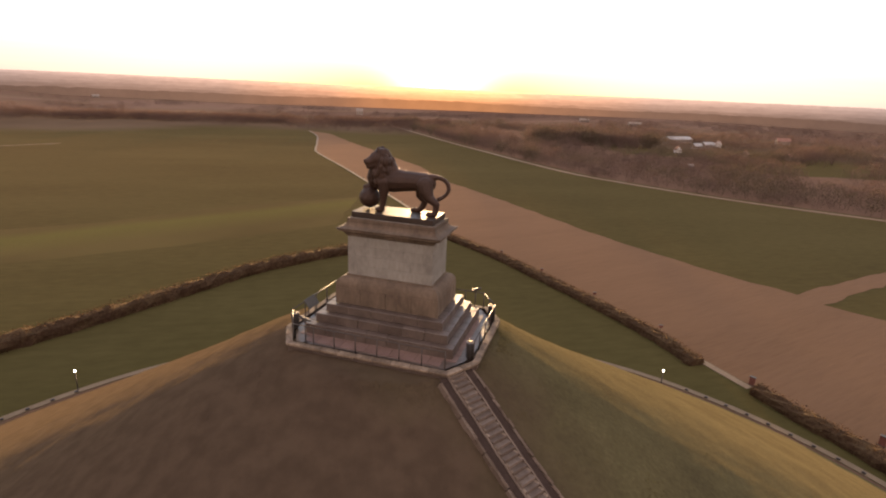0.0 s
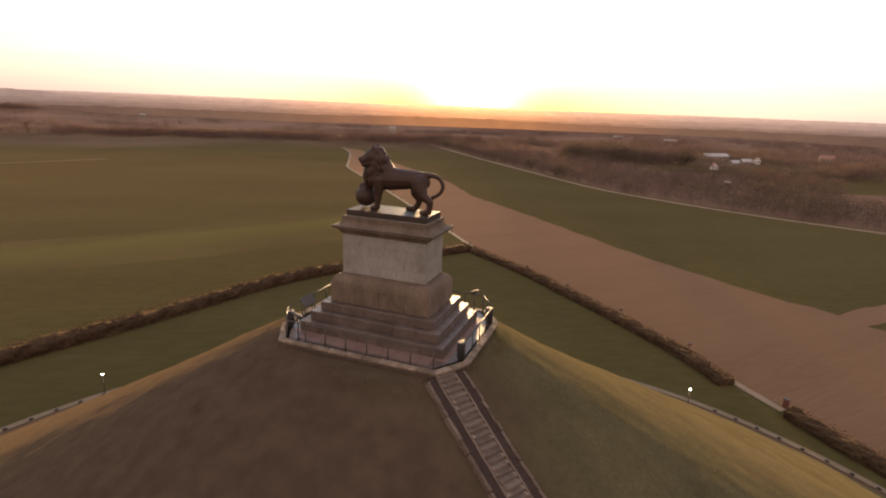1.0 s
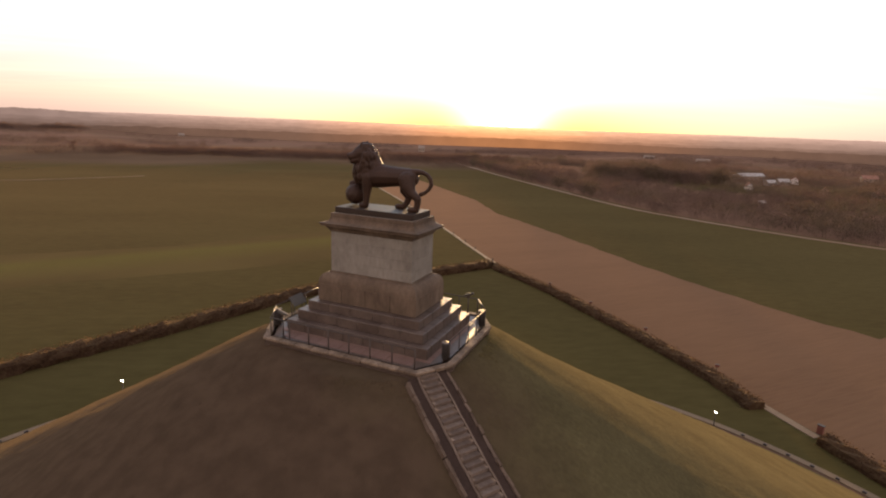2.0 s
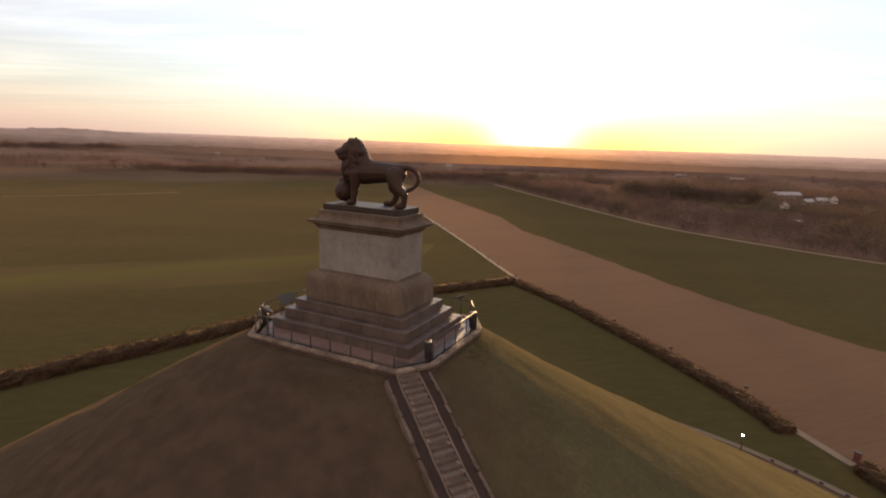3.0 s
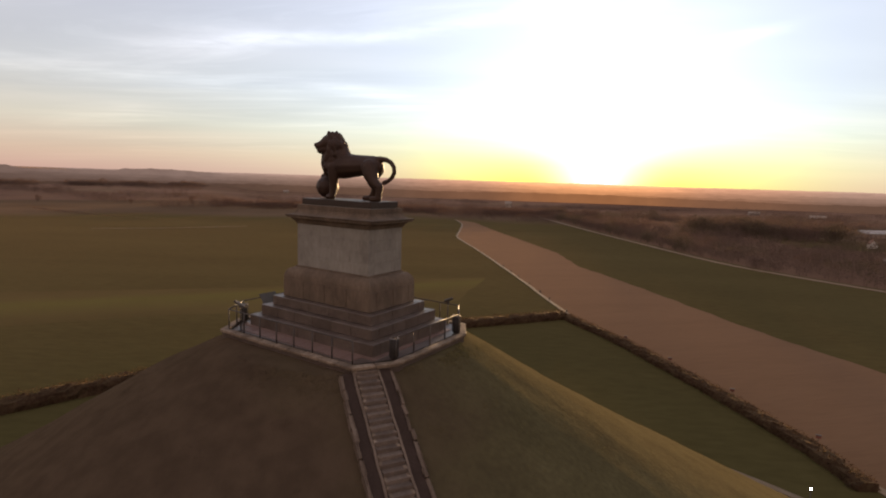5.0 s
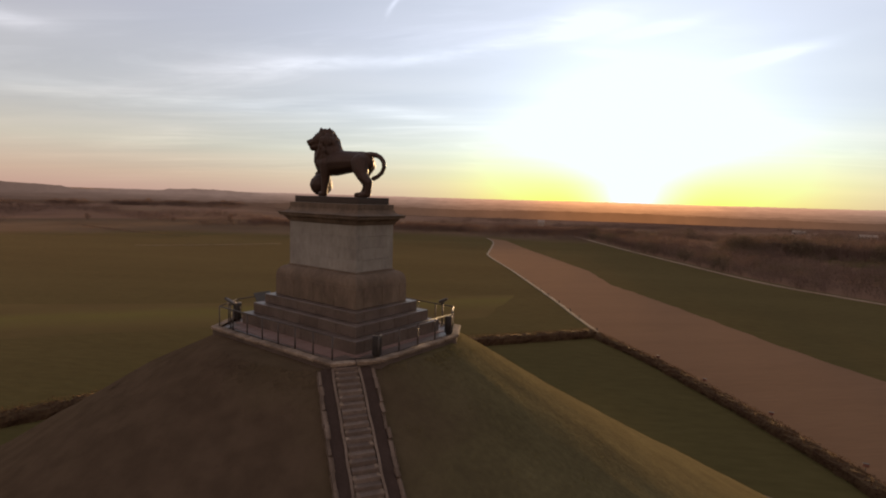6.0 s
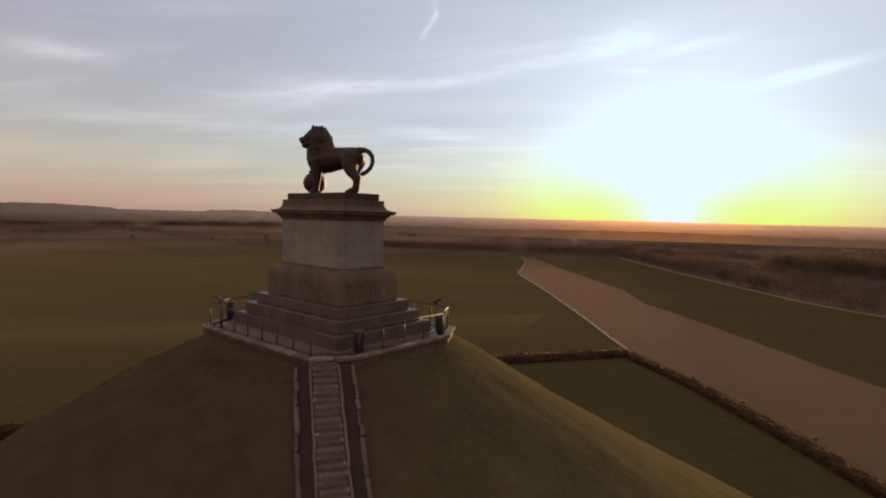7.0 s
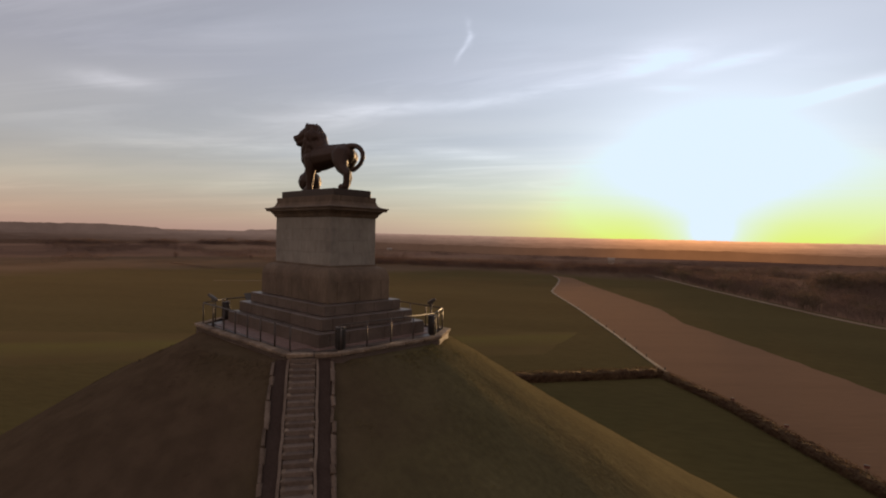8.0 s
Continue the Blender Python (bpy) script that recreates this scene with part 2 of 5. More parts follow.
M_LANE = material("worn_lane", [(0.1272, 0.0786, 0.04132), (0.1871, 0.1179, 0.06319)], 8, fine=20, bump=0.3)
M_STONE = material("weathered_limestone", [(0.113, 0.0979, 0.0787), (0.159, 0.1407, 0.1145), (0.1967, 0.1766, 0.1451), (0.2427, 0.2203, 0.1836)], 1.5, fine=7, bump=0.3, vary=0.07, stretch=(1, 1, 0.5), grain=0.35)
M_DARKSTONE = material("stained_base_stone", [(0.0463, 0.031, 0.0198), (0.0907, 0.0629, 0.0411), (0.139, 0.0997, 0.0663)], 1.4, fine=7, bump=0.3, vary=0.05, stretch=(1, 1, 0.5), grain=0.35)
M_STEP = material("blue_stone_steps", [(0.0444, 0.0305, 0.0227), (0.0727, 0.0522, 0.0402), (0.1109, 0.0827, 0.0646)], 1.2, fine=9, bump=0.2, vary=0.07, rough=0.42, spec=0.33, grain=0.35)
M_STAIR = material("worn_stair_stone", [(0.0708, 0.0497, 0.0347), (0.1063, 0.077, 0.0563), (0.1467, 0.1092, 0.0816)], 0.9, fine=8, bump=0.3, vary=0.14, rough=0.9, spec=0.1, grain=0.4)
M_TREAD = material("trodden_stair_tread", [(0.0662, 0.0483, 0.0368), (0.099, 0.0736, 0.057), (0.1483, 0.1127, 0.0873)], 0.5, fine=7, bump=0.4, vary=0.2, rough=0.9, spec=0.1, grain=0.45)
M_GUTTER = material("bare_dark_earth", [(0.028, 0.019, 0.015), (0.050, 0.035, 0.028)], 0.8, fine=9, bump=0.5, relief=0.04, rough=1.0, spec=0.0)
M_PAVE = material("terrace_paving", [(0.099, 0.05936, 0.04472), (0.165, 0.1018, 0.07904)], 1.0, fine=14, bump=0.2, vary=0.14, rough=0.55, spec=0.28)
M_COPING = material("pale_coping_stone", [(0.0648, 0.04368, 0.028), (0.1296, 0.09152, 0.06), (0.2484, 0.1851, 0.13)], 0.7, fine=6, bump=0.5, vary=0.16, grain=0.45)
M_EDGING = material("dark_edging", [(0.0308, 0.0242, 0.022), (0.066, 0.0528, 0.044)], 0.6, fine=8, bump=0.3, rough=0.8, spec=0.2)
M_BRONZE = material("brown_cast_iron", [(0.0221, 0.0113, 0.0066), (0.0492, 0.0254, 0.0151)], 0.8, fine=12, bump=0.35, rough=0.6, metal=0.2, spec=0.28)
M_PLATE = material("dark_metal_plate", [(0.023, 0.015, 0.0105), (0.045, 0.031, 0.0225)], 0.8, fine=12, bump=0.15, rough=0.55, metal=0.2, spec=0.25)
M_RAIL = material("dark_painted_steel", [(0.030, 0.023, 0.019), (0.060, 0.047, 0.038)], 0.3, fine=10, bump=0.1, rough=0.55, metal=0.0, spec=0.3)
M_BIN = material("weathered_bin_metal", [(0.01925, 0.01575, 0.0133), (0.035, 0.02905, 0.0245)], 0.3, fine=10, bump=0.1, rough=0.6, metal=0.1, spec=0.3)
M_RIM = material("pale_galvanised_rim", [(0.20, 0.17, 0.15), (0.34, 0.29, 0.25)], 0.3, fine=8, bump=0.05, rough=0.5, metal=0.3)
M_RING = material("trodden_gravel", [(0.1014, 0.0696, 0.03888), (0.1625, 0.114, 0.06696)], 2.5, fine=12, bump=0.4, relief=0.04)
M_STEEL = material("dull_steel", [(0.0504, 0.0462, 0.042), (0.084, 0.0777, 0.0693)], 0.3, fine=10, bump=0.05, rough=0.55, metal=0.3, spec=0.4)
M_PANEL = material("grey_information_panel", [(0.0562, 0.0522, 0.0455), (0.0821, 0.0773, 0.0673)], 0.4, fine=6, bump=0, rough=0.8, spec=0.3)
M_HEDGE = material("beech_hedge_leaves", [(0.0288, 0.0168, 0.0096), (0.064, 0.0368, 0.0208), (0.108, 0.0704, 0.0368)], 6, fine=8, bump=0, islands=0.5, spec=0.05, through_light=0.45, sheen=0.16, sheen_tint=(1.0, 0.72, 0.36))
M_WOOD = material("autumn_wood_leaves", [(0.0826, 0.0518, 0.0401), (0.1088, 0.0704, 0.0538), (0.1436, 0.0978, 0.0739)], 60, fine=6, bump=0, islands=0.08, rough=1.0, spec=0.0, through_light=0.35, sheen=0.27)
M_EVER = material("dark_evergreen_leaves", [(0.056, 0.0426, 0.0269), (0.084, 0.0627, 0.0403), (0.112, 0.0829, 0.0538)], 40, fine=6, bump=0, islands=0.1, rough=1.0, spec=0.0, through_light=0.25, sheen=0.3)
M_BELT = material("dark_brown_bare_trees", [(0.070, 0.042, 0.032), (0.095, 0.058, 0.044), (0.120, 0.076, 0.057)], 60, fine=6, bump=0, islands=0.1, rough=1.0, spec=0.0, through_light=0.3, sheen=0.25)
M_LITTER = material("leaf_litter", [(0.06318, 0.03669, 0.02485), (0.1123, 0.06774, 0.04531)], 20, fine=20, bump=0.3, relief=0.1, rough=1.0, spec=0.0, sheen=0.12)
M_BARK = material("grey_bark", [(0.05, 0.04, 0.03), (0.10, 0.08, 0.06)], 0.6, fine=8, bump=0.5)
M_WALL = material("dull_plaster_wall", [(0.17, 0.13, 0.10), (0.26, 0.21, 0.165)], 4, fine=8, bump=0.1, vary=0.2)
M_ROOFW = material("pale_sheet_roof", [(0.2448, 0.2244, 0.1984), (0.3264, 0.3036, 0.2752)], 8, fine=8, bump=0.1, rough=0.6)
M_ROOFT = material("clay_tile_roof", [(0.16, 0.08, 0.055), (0.26, 0.14, 0.10)], 3, fine=10, bump=0.3, vary=0.3)
M_WHITE = material("whitewashed_wall", [(0.50, 0.46, 0.41), (0.66, 0.61, 0.55)], 4, fine=8, bump=0.1, vary=0.1)
M_GLASS = material("dark_window_glass", [(0.02, 0.022, 0.025), (0.05, 0.05, 0.055)], 2, bump=0, rough=0.1, spec=0.6)
M_RED = material("red_painted_board", [(0.096, 0.03375, 0.0225), (0.144, 0.05625, 0.0375)], 0.6, fine=8, bump=0.2, rough=0.6)
M_LAMP = material("lit_lamp_glass", [(0.8, 0.8, 0.7), (0.9, 0.9, 0.8)], 1, bump=0, emit=((1.0, 0.93, 0.75), 25.0))


def blend_with(mat, colours, size, axis, lo, hi, sway, patch):
    """Let the surface run over into other colours along axis (None: outwards), from lo to hi metres, by a swaying line."""
    nodes, links = mat.node_tree.nodes, mat.node_tree.links
    bsdf = nodes["Principled BSDF"]
    first = bsdf.inputs["Base Color"].links[0].from_socket
    geo, vec, sum_, rng = nodes.new("ShaderNodeNewGeometry"), nodes.new("ShaderNodeVectorMath"), nodes.new("ShaderNodeMath"), nodes.new("ShaderNodeMapRange")
    links.new(geo.outputs["Position"], vec.inputs[0])
    vec.operation = "DOT_PRODUCT" if axis else "LENGTH"
    if axis:
        vec.inputs[1].default_value = axis
    bend, tone = nodes.new("ShaderNodeTexNoise"), nodes.new("ShaderNodeTexNoise")
    for n, s, d in ((bend, patch, 4), (tone, size, 5)):
        n.inputs["Scale"].default_value, n.inputs["Detail"].default_value = 1 / s, d
        links.new(geo.outputs["Position"], n.inputs["Vector"])
    sum_.operation = "MULTIPLY_ADD"
    links.new(bend.outputs["Fac"], sum_.inputs[0])
    sum_.inputs[1].default_value = sway
    links.new(vec.outputs["Value"], sum_.inputs[2])
    links.new(sum_.outputs[0], rng.inputs["Value"])
    rng.inputs["From Min"].default_value, rng.inputs["From Max"].default_value = lo + sway / 2, hi + sway / 2
    ramp, mix = nodes.new("ShaderNodeValToRGB"), nodes.new("ShaderNodeMix")
    links.new(tone.outputs["Fac"], ramp.inputs["Fac"])
    els = ramp.color_ramp.elements
    els[0].position, els[1].position = 0.36, 0.64
    els[0].color, els[1].color = (*colours[0], 1), (*colours[1], 1)
    mix.data_type = "RGBA"
    links.new(rng.outputs["Result"], mix.inputs[0])
    links.new(first, mix.inputs[6])
    links.new(ramp.outputs["Color"], mix.inputs[7])
    links.new(mix.outputs[2], bsdf.inputs["Base Color"])


blend_with(M_GRASS, [(0.064, 0.044, 0.027), (0.094, 0.065, 0.041)], 120, None, 630, 715, 200, 240)
blend_with(M_STRIP, [(0.0480, 0.0390, 0.0140), (0.0660, 0.0535, 0.0190)], 60, (0.83, -0.56, 0.0), -206, -182, 12, 30)
blend_with(M_STRIP, [(0.0480, 0.0390, 0.0140), (0.0660, 0.0535, 0.0190)], 60, (0.83, -0.56, 0.0), -204, -214, 6, 30)
# flank away from the sun browner: partly warm glare put into the colour
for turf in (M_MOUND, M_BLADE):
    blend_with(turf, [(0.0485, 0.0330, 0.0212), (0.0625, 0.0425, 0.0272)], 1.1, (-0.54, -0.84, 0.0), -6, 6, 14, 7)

# ---- building helpers ----
def mesh_of(bm, name, mat, smooth=False):
    me = bpy.data.meshes.new(name)
    bmesh.ops.recalc_face_normals(bm, faces=bm.faces)
    bm.to_mesh(me)
    bm.free()
    me.materials.append(mat)
    if smooth:
        for p in me.polygons:
            p.use_smooth = True
    return me


def part(name, bm, mat, parent=None, label="", smooth=False):
    ob = new(name, mesh_of(bm, name, mat, smooth))
    ob.parent = parent
    return tagged(ob, label)


def thing(name, m, label, category, group=""):
    ob = new(name)
    ob.matrix_world = m
    ob.empty_display_size = 0.3
    return tagged(ob, label, category, group)


def box(bm, size, m=Matrix(), bevel=0.0):
    """A box of that size centred on m, its edges rounded off by bevel."""
    made = bmesh.ops.create_cube(bm, size=1.0, matrix=m @ Matrix.Diagonal((*size, 1)))
    if bevel:
        edges = list({e for v in made["verts"] for e in v.link_edges})
        bmesh.ops.bevel(bm, geom=edges, offset=bevel, segments=1, affect="EDGES")


def tube(bm, a, b, ra, rb=None, sides=10):
    """A round bar from a to b."""
    a, b = Vector(a), Vector(b)
    m = Matrix.Translation((a + b) / 2) @ (b - a).to_track_quat("Z", "Y").to_matrix().to_4x4()
    bmesh.ops.create_cone(bm, cap_ends=True, segments=sides, radius1=ra, radius2=ra if rb is None else rb, depth=(b - a).length, matrix=m)


def loft(bm, rings):
    """A solid through level rings of equally many points."""
    rows = [[bm.verts.new(p) for p in ring] for ring in rings]
    n = len(rows[0])
    for lower, upper in zip(rows, rows[1:]):
        for i in range(n):
            bm.faces.new((lower[i], lower[(i + 1) % n], upper[(i + 1) % n], upper[i]))
    bm.faces.new(rows[0][::-1])
    bm.faces.new(rows[-1])


def rect(hx, hy, z):
    return [(-hx, -hy, z), (hx, -hy, z), (hx, hy, z), (-hx, hy, z)]


def octagon(hx, hy, cut, z):
    """A rectangle with its corners cut off, more along y than along x."""
    cx, cy = 0.75 * cut, 1.17 * cut
    return [(-hx + cx, -hy, z), (hx - cx, -hy, z), (hx, -hy + cy, z), (hx, hy - cy, z),
            (hx - cx, hy, z), (-hx + cx, hy, z), (-hx, hy - cy, z), (-hx, -hy + cy, z)]


def mesh_arrays(name, verts, faces, mat, kind="", label="", category="", smooth=False):
    me = bpy.data.meshes.new(name)
    me.from_pydata(verts, [], faces)
    me.materials.append(mat)
    if smooth:
        me.polygons.foreach_set("use_smooth", [True] * len(me.polygons))
    me.update()
    return tagged(new(name, me), label, category, "", kind)


# ---- ground, fields, paths ----
def smooth_step(a, b, x):
    u = min(1.0, max(0.0, (x - a) / (b - a)))
    return u * u * (3 - 2 * u)


def ground_height(x, y):
    """The plain round the mound is level; far out the land swells and rises towards the skyline."""
    r = math.hypot(x, y)
    if r < 600:
        return 0.0
    az = math.atan2(y, x)
    swell = 10 * noise.noise((x / 900, y / 900, 3.1)) + 5 * noise.noise((x / 350, y / 350, 7.7))
    ridge = 18 * smooth_step(radians(154), radians(160), az) * smooth_step(1700, 2500, r)
    rise = 12 * smooth_step(radians(141), radians(149), az) * smooth_step(950, 1380, r) * (1 - smooth_step(1500, 1700, r))
    return smooth_step(600, 1600, r) * swell * 0.8 + rise + 30 * smooth_step(1000, 4700, r) + ridge


def build_ground():
    verts, faces = [(0, 0, 0)], []
    radii = [40, 90, 150, 220, 300, 400, 500] + [540 + 20 * i for i in range(19)] + [900 + 100 * i for i in range(1, 41)]
    n = 480
    for r in radii:
        for k in range(n):
            a = 2 * math.pi * k / n
            x, y = r * math.cos(a), r * math.sin(a)
            verts.append((x, y, ground_height(x, y)))
    for k in range(n):
        faces.append((0, 1 + k, 1 + (k + 1) % n))
    for j in range(len(radii) - 1):
        a, b = 1 + j * n, 1 + (j + 1) * n
        for k in range(n):
            k2 = (k + 1) % n
            faces.append((a + k, b + k, b + k2, a + k2))
    ob = mesh_arrays("ground", verts, faces, M_GRASS, "structure", "dull green autumn meadow reaching to the hazy skyline", "ground", True)
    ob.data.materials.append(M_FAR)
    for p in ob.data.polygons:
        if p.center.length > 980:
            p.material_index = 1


def field(name, points, z, mat, label):
    from mathutils.geometry import tessellate_polygon
    pts = []
    for (ax, ay), (bx, by) in zip(points, points[1:] + points[:1]):
        count = max(1, int(math.hypot(bx - ax, by - ay) / 5))
        for k in range(count):
            x, y = ax + (bx - ax) * k / count, ay + (by - ay) * k / count
            pts.append(Vector((x + 1.3 * noise.noise((x / 9, y / 9, 1.0)), y + 1.3 * noise.noise((x / 9, y / 9, 8.0)), z)))
    tris = tessellate_polygon([pts])
    bm = bmesh.new()
    vs = [bm.verts.new(p) for p in pts]
    for t in tris:
        bm.faces.new([vs[i] for i in t])
    bmesh.ops.recalc_face_normals(bm, faces=bm.faces)
    if sum(f.normal.z for f in bm.faces) < 0:
        bmesh.ops.reverse_faces(bm, faces=bm.faces)
    me = bpy.data.meshes.new(name)
    bm.to_mesh(me)
    bm.free()
    me.materials.append(mat)
    tagged(new(name, me), label, "field", "", "structure")


def smooth_line(points, step=4.0):
    """Points along a soft curve through points."""
    pts = [Vector(p) for p in points]
    out = []
    for i in range(len(pts) - 1):
        p0, p1, p2, p3 = pts[max(i - 1, 0)], pts[i], pts[i + 1], pts[min(i + 2, len(pts) - 1)]
        count = max(2, int((p2 - p1).length / step))
        for k in range(count):
            t = k / count
            out.append(0.5 * ((2 * p1) + (p2 - p0) * t + (2 * p0 - 5 * p1 + 4 * p2 - p3) * t * t + (3 * p1 - p0 - 3 * p2 + p3) * t ** 3))
    out.append(pts[-1])
    return out


def ribbon(name, points, width, z, mat, label, rag=0.15, category="path"):
    """A strip of that width with ragged sides and a slight thickness."""
    line = smooth_line(points, 3.0)
    verts, faces = [], []
    for i, p in enumerate(line):
        d = (line[min(i + 1, len(line) - 1)] - line[max(i - 1, 0)]).normalized()
        nrm = Vector((-d.y, d.x))
        for s in (-1, 1):
            w = width / 2 * (1 + rag * noise.noise((p.x / 4, p.y / 4, s * 5.0)))
            q = p + s * w * nrm
            verts += [(q.x, q.y, z - 0.1), (q.x, q.y, z)]
    for i in range(len(line) - 1):
        a, b = 4 * i, 4 * i + 4
        faces += [(a + 1, a + 3, b + 3, b + 1), (a, a + 1, b + 1, b), (a + 3, a + 2, b + 2, b + 3)]
    mesh_arrays(name, verts, faces, mat, "structure", label, category)


TRACK = [(-46, 171), (-63, 191), (-94, 228), (-161, 305), (-222, 372), (-240, 400), (-262, 440), (-300, 505), (-340, 555)]
LANE = [(-330, 760), (-180, 570), (-89, 462), (-20, 384), (22, 353), (86, 320), (154, 298), (260, 268), (420, 230)]
build_ground()
field("ploughed_field", [(-46, 171), (-94, 228), (-161, 305), (-222, 372), (-240, 400), (-300, 505), (-340, 555), (-300, 535),
                         (-238, 466), (-119, 343), (-86, 294), (-37, 248), (9, 200), (40, 173), (57, 160), (74, 150), (110, 187),
                         (200, 280), (206, 274), (104, 170), (79, 143), (91, 137), (130, 121), (300, 60), (250, -100), (115, -60),
                         (82, 25), (64, 62), (48, 81), (39, 91), (14, 121), (-20, 152)], 0.05, M_SOIL,
      "bare reddish-brown ploughed field beside the mound")
field("crop_strip", [(-300, -10), (-198, 101), (-175, 127), (-154, 168), (-110, 220), (-93, 163), (-130, 109), (-160, 75), (-230, -40)], 0.006, M_STRIP,
      "brighter green strip of young crop in the meadow")
ribbon("track", TRACK, 1.7, 0.10, M_GRAVEL, "pale gravel farm track along the ploughed field", 0.5, "track")
ribbon("lane", LANE, 6.0, 0.08, M_LANE, "worn pale country lane along the wood", 0.25, "lane")
ribbon("field_path", [(-475, 187), (-461, 208), (-444, 236), (-418, 299)], 2.3, 0.08, M_LANE, "thin pale path across the meadow", 0.4)
ribbon("gate_path", [(38.4, 90.6), (42.3, 86.0), (46.4, 81.4)], 1.9, 0.12, M_GRAVEL, "pale gravel gap between two hedges", 0.1)


def ring_path():
    line = [(82.9 * math.cos(a), 82.9 * math.sin(a)) for a in [2 * math.pi * k / 120 for k in range(121)]]
    ribbon("ring_path", line, 1.45, 0.12, M_RING, "pale gravel walk round the foot of the mound", 0.12)
    line = [(x * 81.55 / 82.9, y * 81.55 / 82.9) for x, y in line]
    ribbon("ring_gutter", line, 0.55, 0.14, M_LITTER, "dark drain along the gravel walk", 0.2)


ring_path()

# ---- the mound ----
TX, TY, TC = 6.42, 5.17, 1.72
STAIR_TOP, STAIR_DIR = Vector((5.46, -4.52)), Vector((math.cos(radians(-32.5)), math.sin(radians(-32.5))))
STAIR_SIDE = Vector((-STAIR_DIR.y, STAIR_DIR.x))
RADII = [(0.0, 81.6), (2.0, 77.4), (12.0, 59.3), (24.0, 37.2), (33.0, 20.6), (39.0, 10.4), (40.6, 7.8), (41.1, 6.9)]


def mound_radius(z):
    return float(np.interp(z, [a for a, b in RADII], [b for a, b in RADII]))


def mound_height(r):
    return float(np.interp(r, [b for a, b in RADII][::-1], [a for a, b in RADII][::-1]))


def lump(x, y):
    r, az = math.hypot(x, y), math.atan2(y, -x)
    fuller = 0.5 * smooth_step(7, 12, r) * (1 - smooth_step(14, 60, r)) * max(0.0, math.cos(az + 0.4))
    return 0.11 * noise.noise((x / 5, y / 5, 1.5)) + 0.09 * noise.noise((x / 1.6, y / 1.6, 4.2)) + 0.07 * noise.noise((x / 7, y / 7, 3.0 * r / 7)) + fuller


def build_mound():
    verts, faces, n = [], [], 240
    radii = [6.0, 6.9, 7.6] + [7.6 + 1.0 * i for i in range(1, 75)] + [82.2]
    for r in radii:
        for k in range(n):
            a = 2 * math.pi * k / n
            x, y = r * math.cos(a), r * math.sin(a)
            z = mound_height(r) + lump(x, y) * smooth_step(6.5, 9, r) * (1 - smooth_step(78, 81.5, r))
            verts.append((x, y, max(z, -0.3) if r < 82 else -0.3))
    top = len(verts)
    verts.append((0, 0, 41.1))
    for k in range(n):
        faces.append((top, k, (k + 1) % n))
    for j in range(len(radii) - 1):
        for k in range(n):
            k2 = (k + 1) % n
            faces.append((j * n + k, (j + 1) * n + k, (j + 1) * n + k2, j * n + k2))
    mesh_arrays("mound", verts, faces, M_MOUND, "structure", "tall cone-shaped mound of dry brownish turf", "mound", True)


build_mound()

def build_turf():
    """Tufts of dry grass on the mound, thickest on the flanks that the camera passes."""
    rnd = random.Random(5)
    verts, faces = [], []
    for _ in range(42000):
        a = radians(rnd.uniform(-135, 80) if rnd.random() < 0.75 else rnd.uniform(80, 225))
        r = 7.0 + 56 * rnd.random() ** 1.3
        x, y = r * math.cos(a), r * math.sin(a)
        q = Vector((x, y)) - STAIR_TOP
        if abs(q.dot(STAIR_SIDE)) < 1.40 and q.dot(STAIR_DIR) > -1 or abs(x) < TX + 0.1 and abs(y) < TY + 0.1:
            continue
        z = mound_height(r) + lump(x, y) - 0.03
        out = Vector((x / r * 0.87, y / r * 0.87, -0.49))
        side = Vector((-y / r, x / r, 0))
        up = out.cross(side)
        if up.z < 0:
            up = -up
        for _k in range(2):
            t, w, h = rnd.uniform(0, 6.28), rnd.uniform(0.04, 0.10), rnd.uniform(0.15, 0.35)
            d = math.cos(t) * out + math.sin(t) * side
            e = up.cross(d) * w
            root = Vector((x, y, z))
            i = len(verts)
            verts += [root - e, root + e, root + d * h + up * rnd.uniform(0.012, 0.035)]
            faces.append((i, i + 1, i + 2))
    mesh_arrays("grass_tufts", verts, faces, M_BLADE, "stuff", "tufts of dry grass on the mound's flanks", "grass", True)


build_turf()


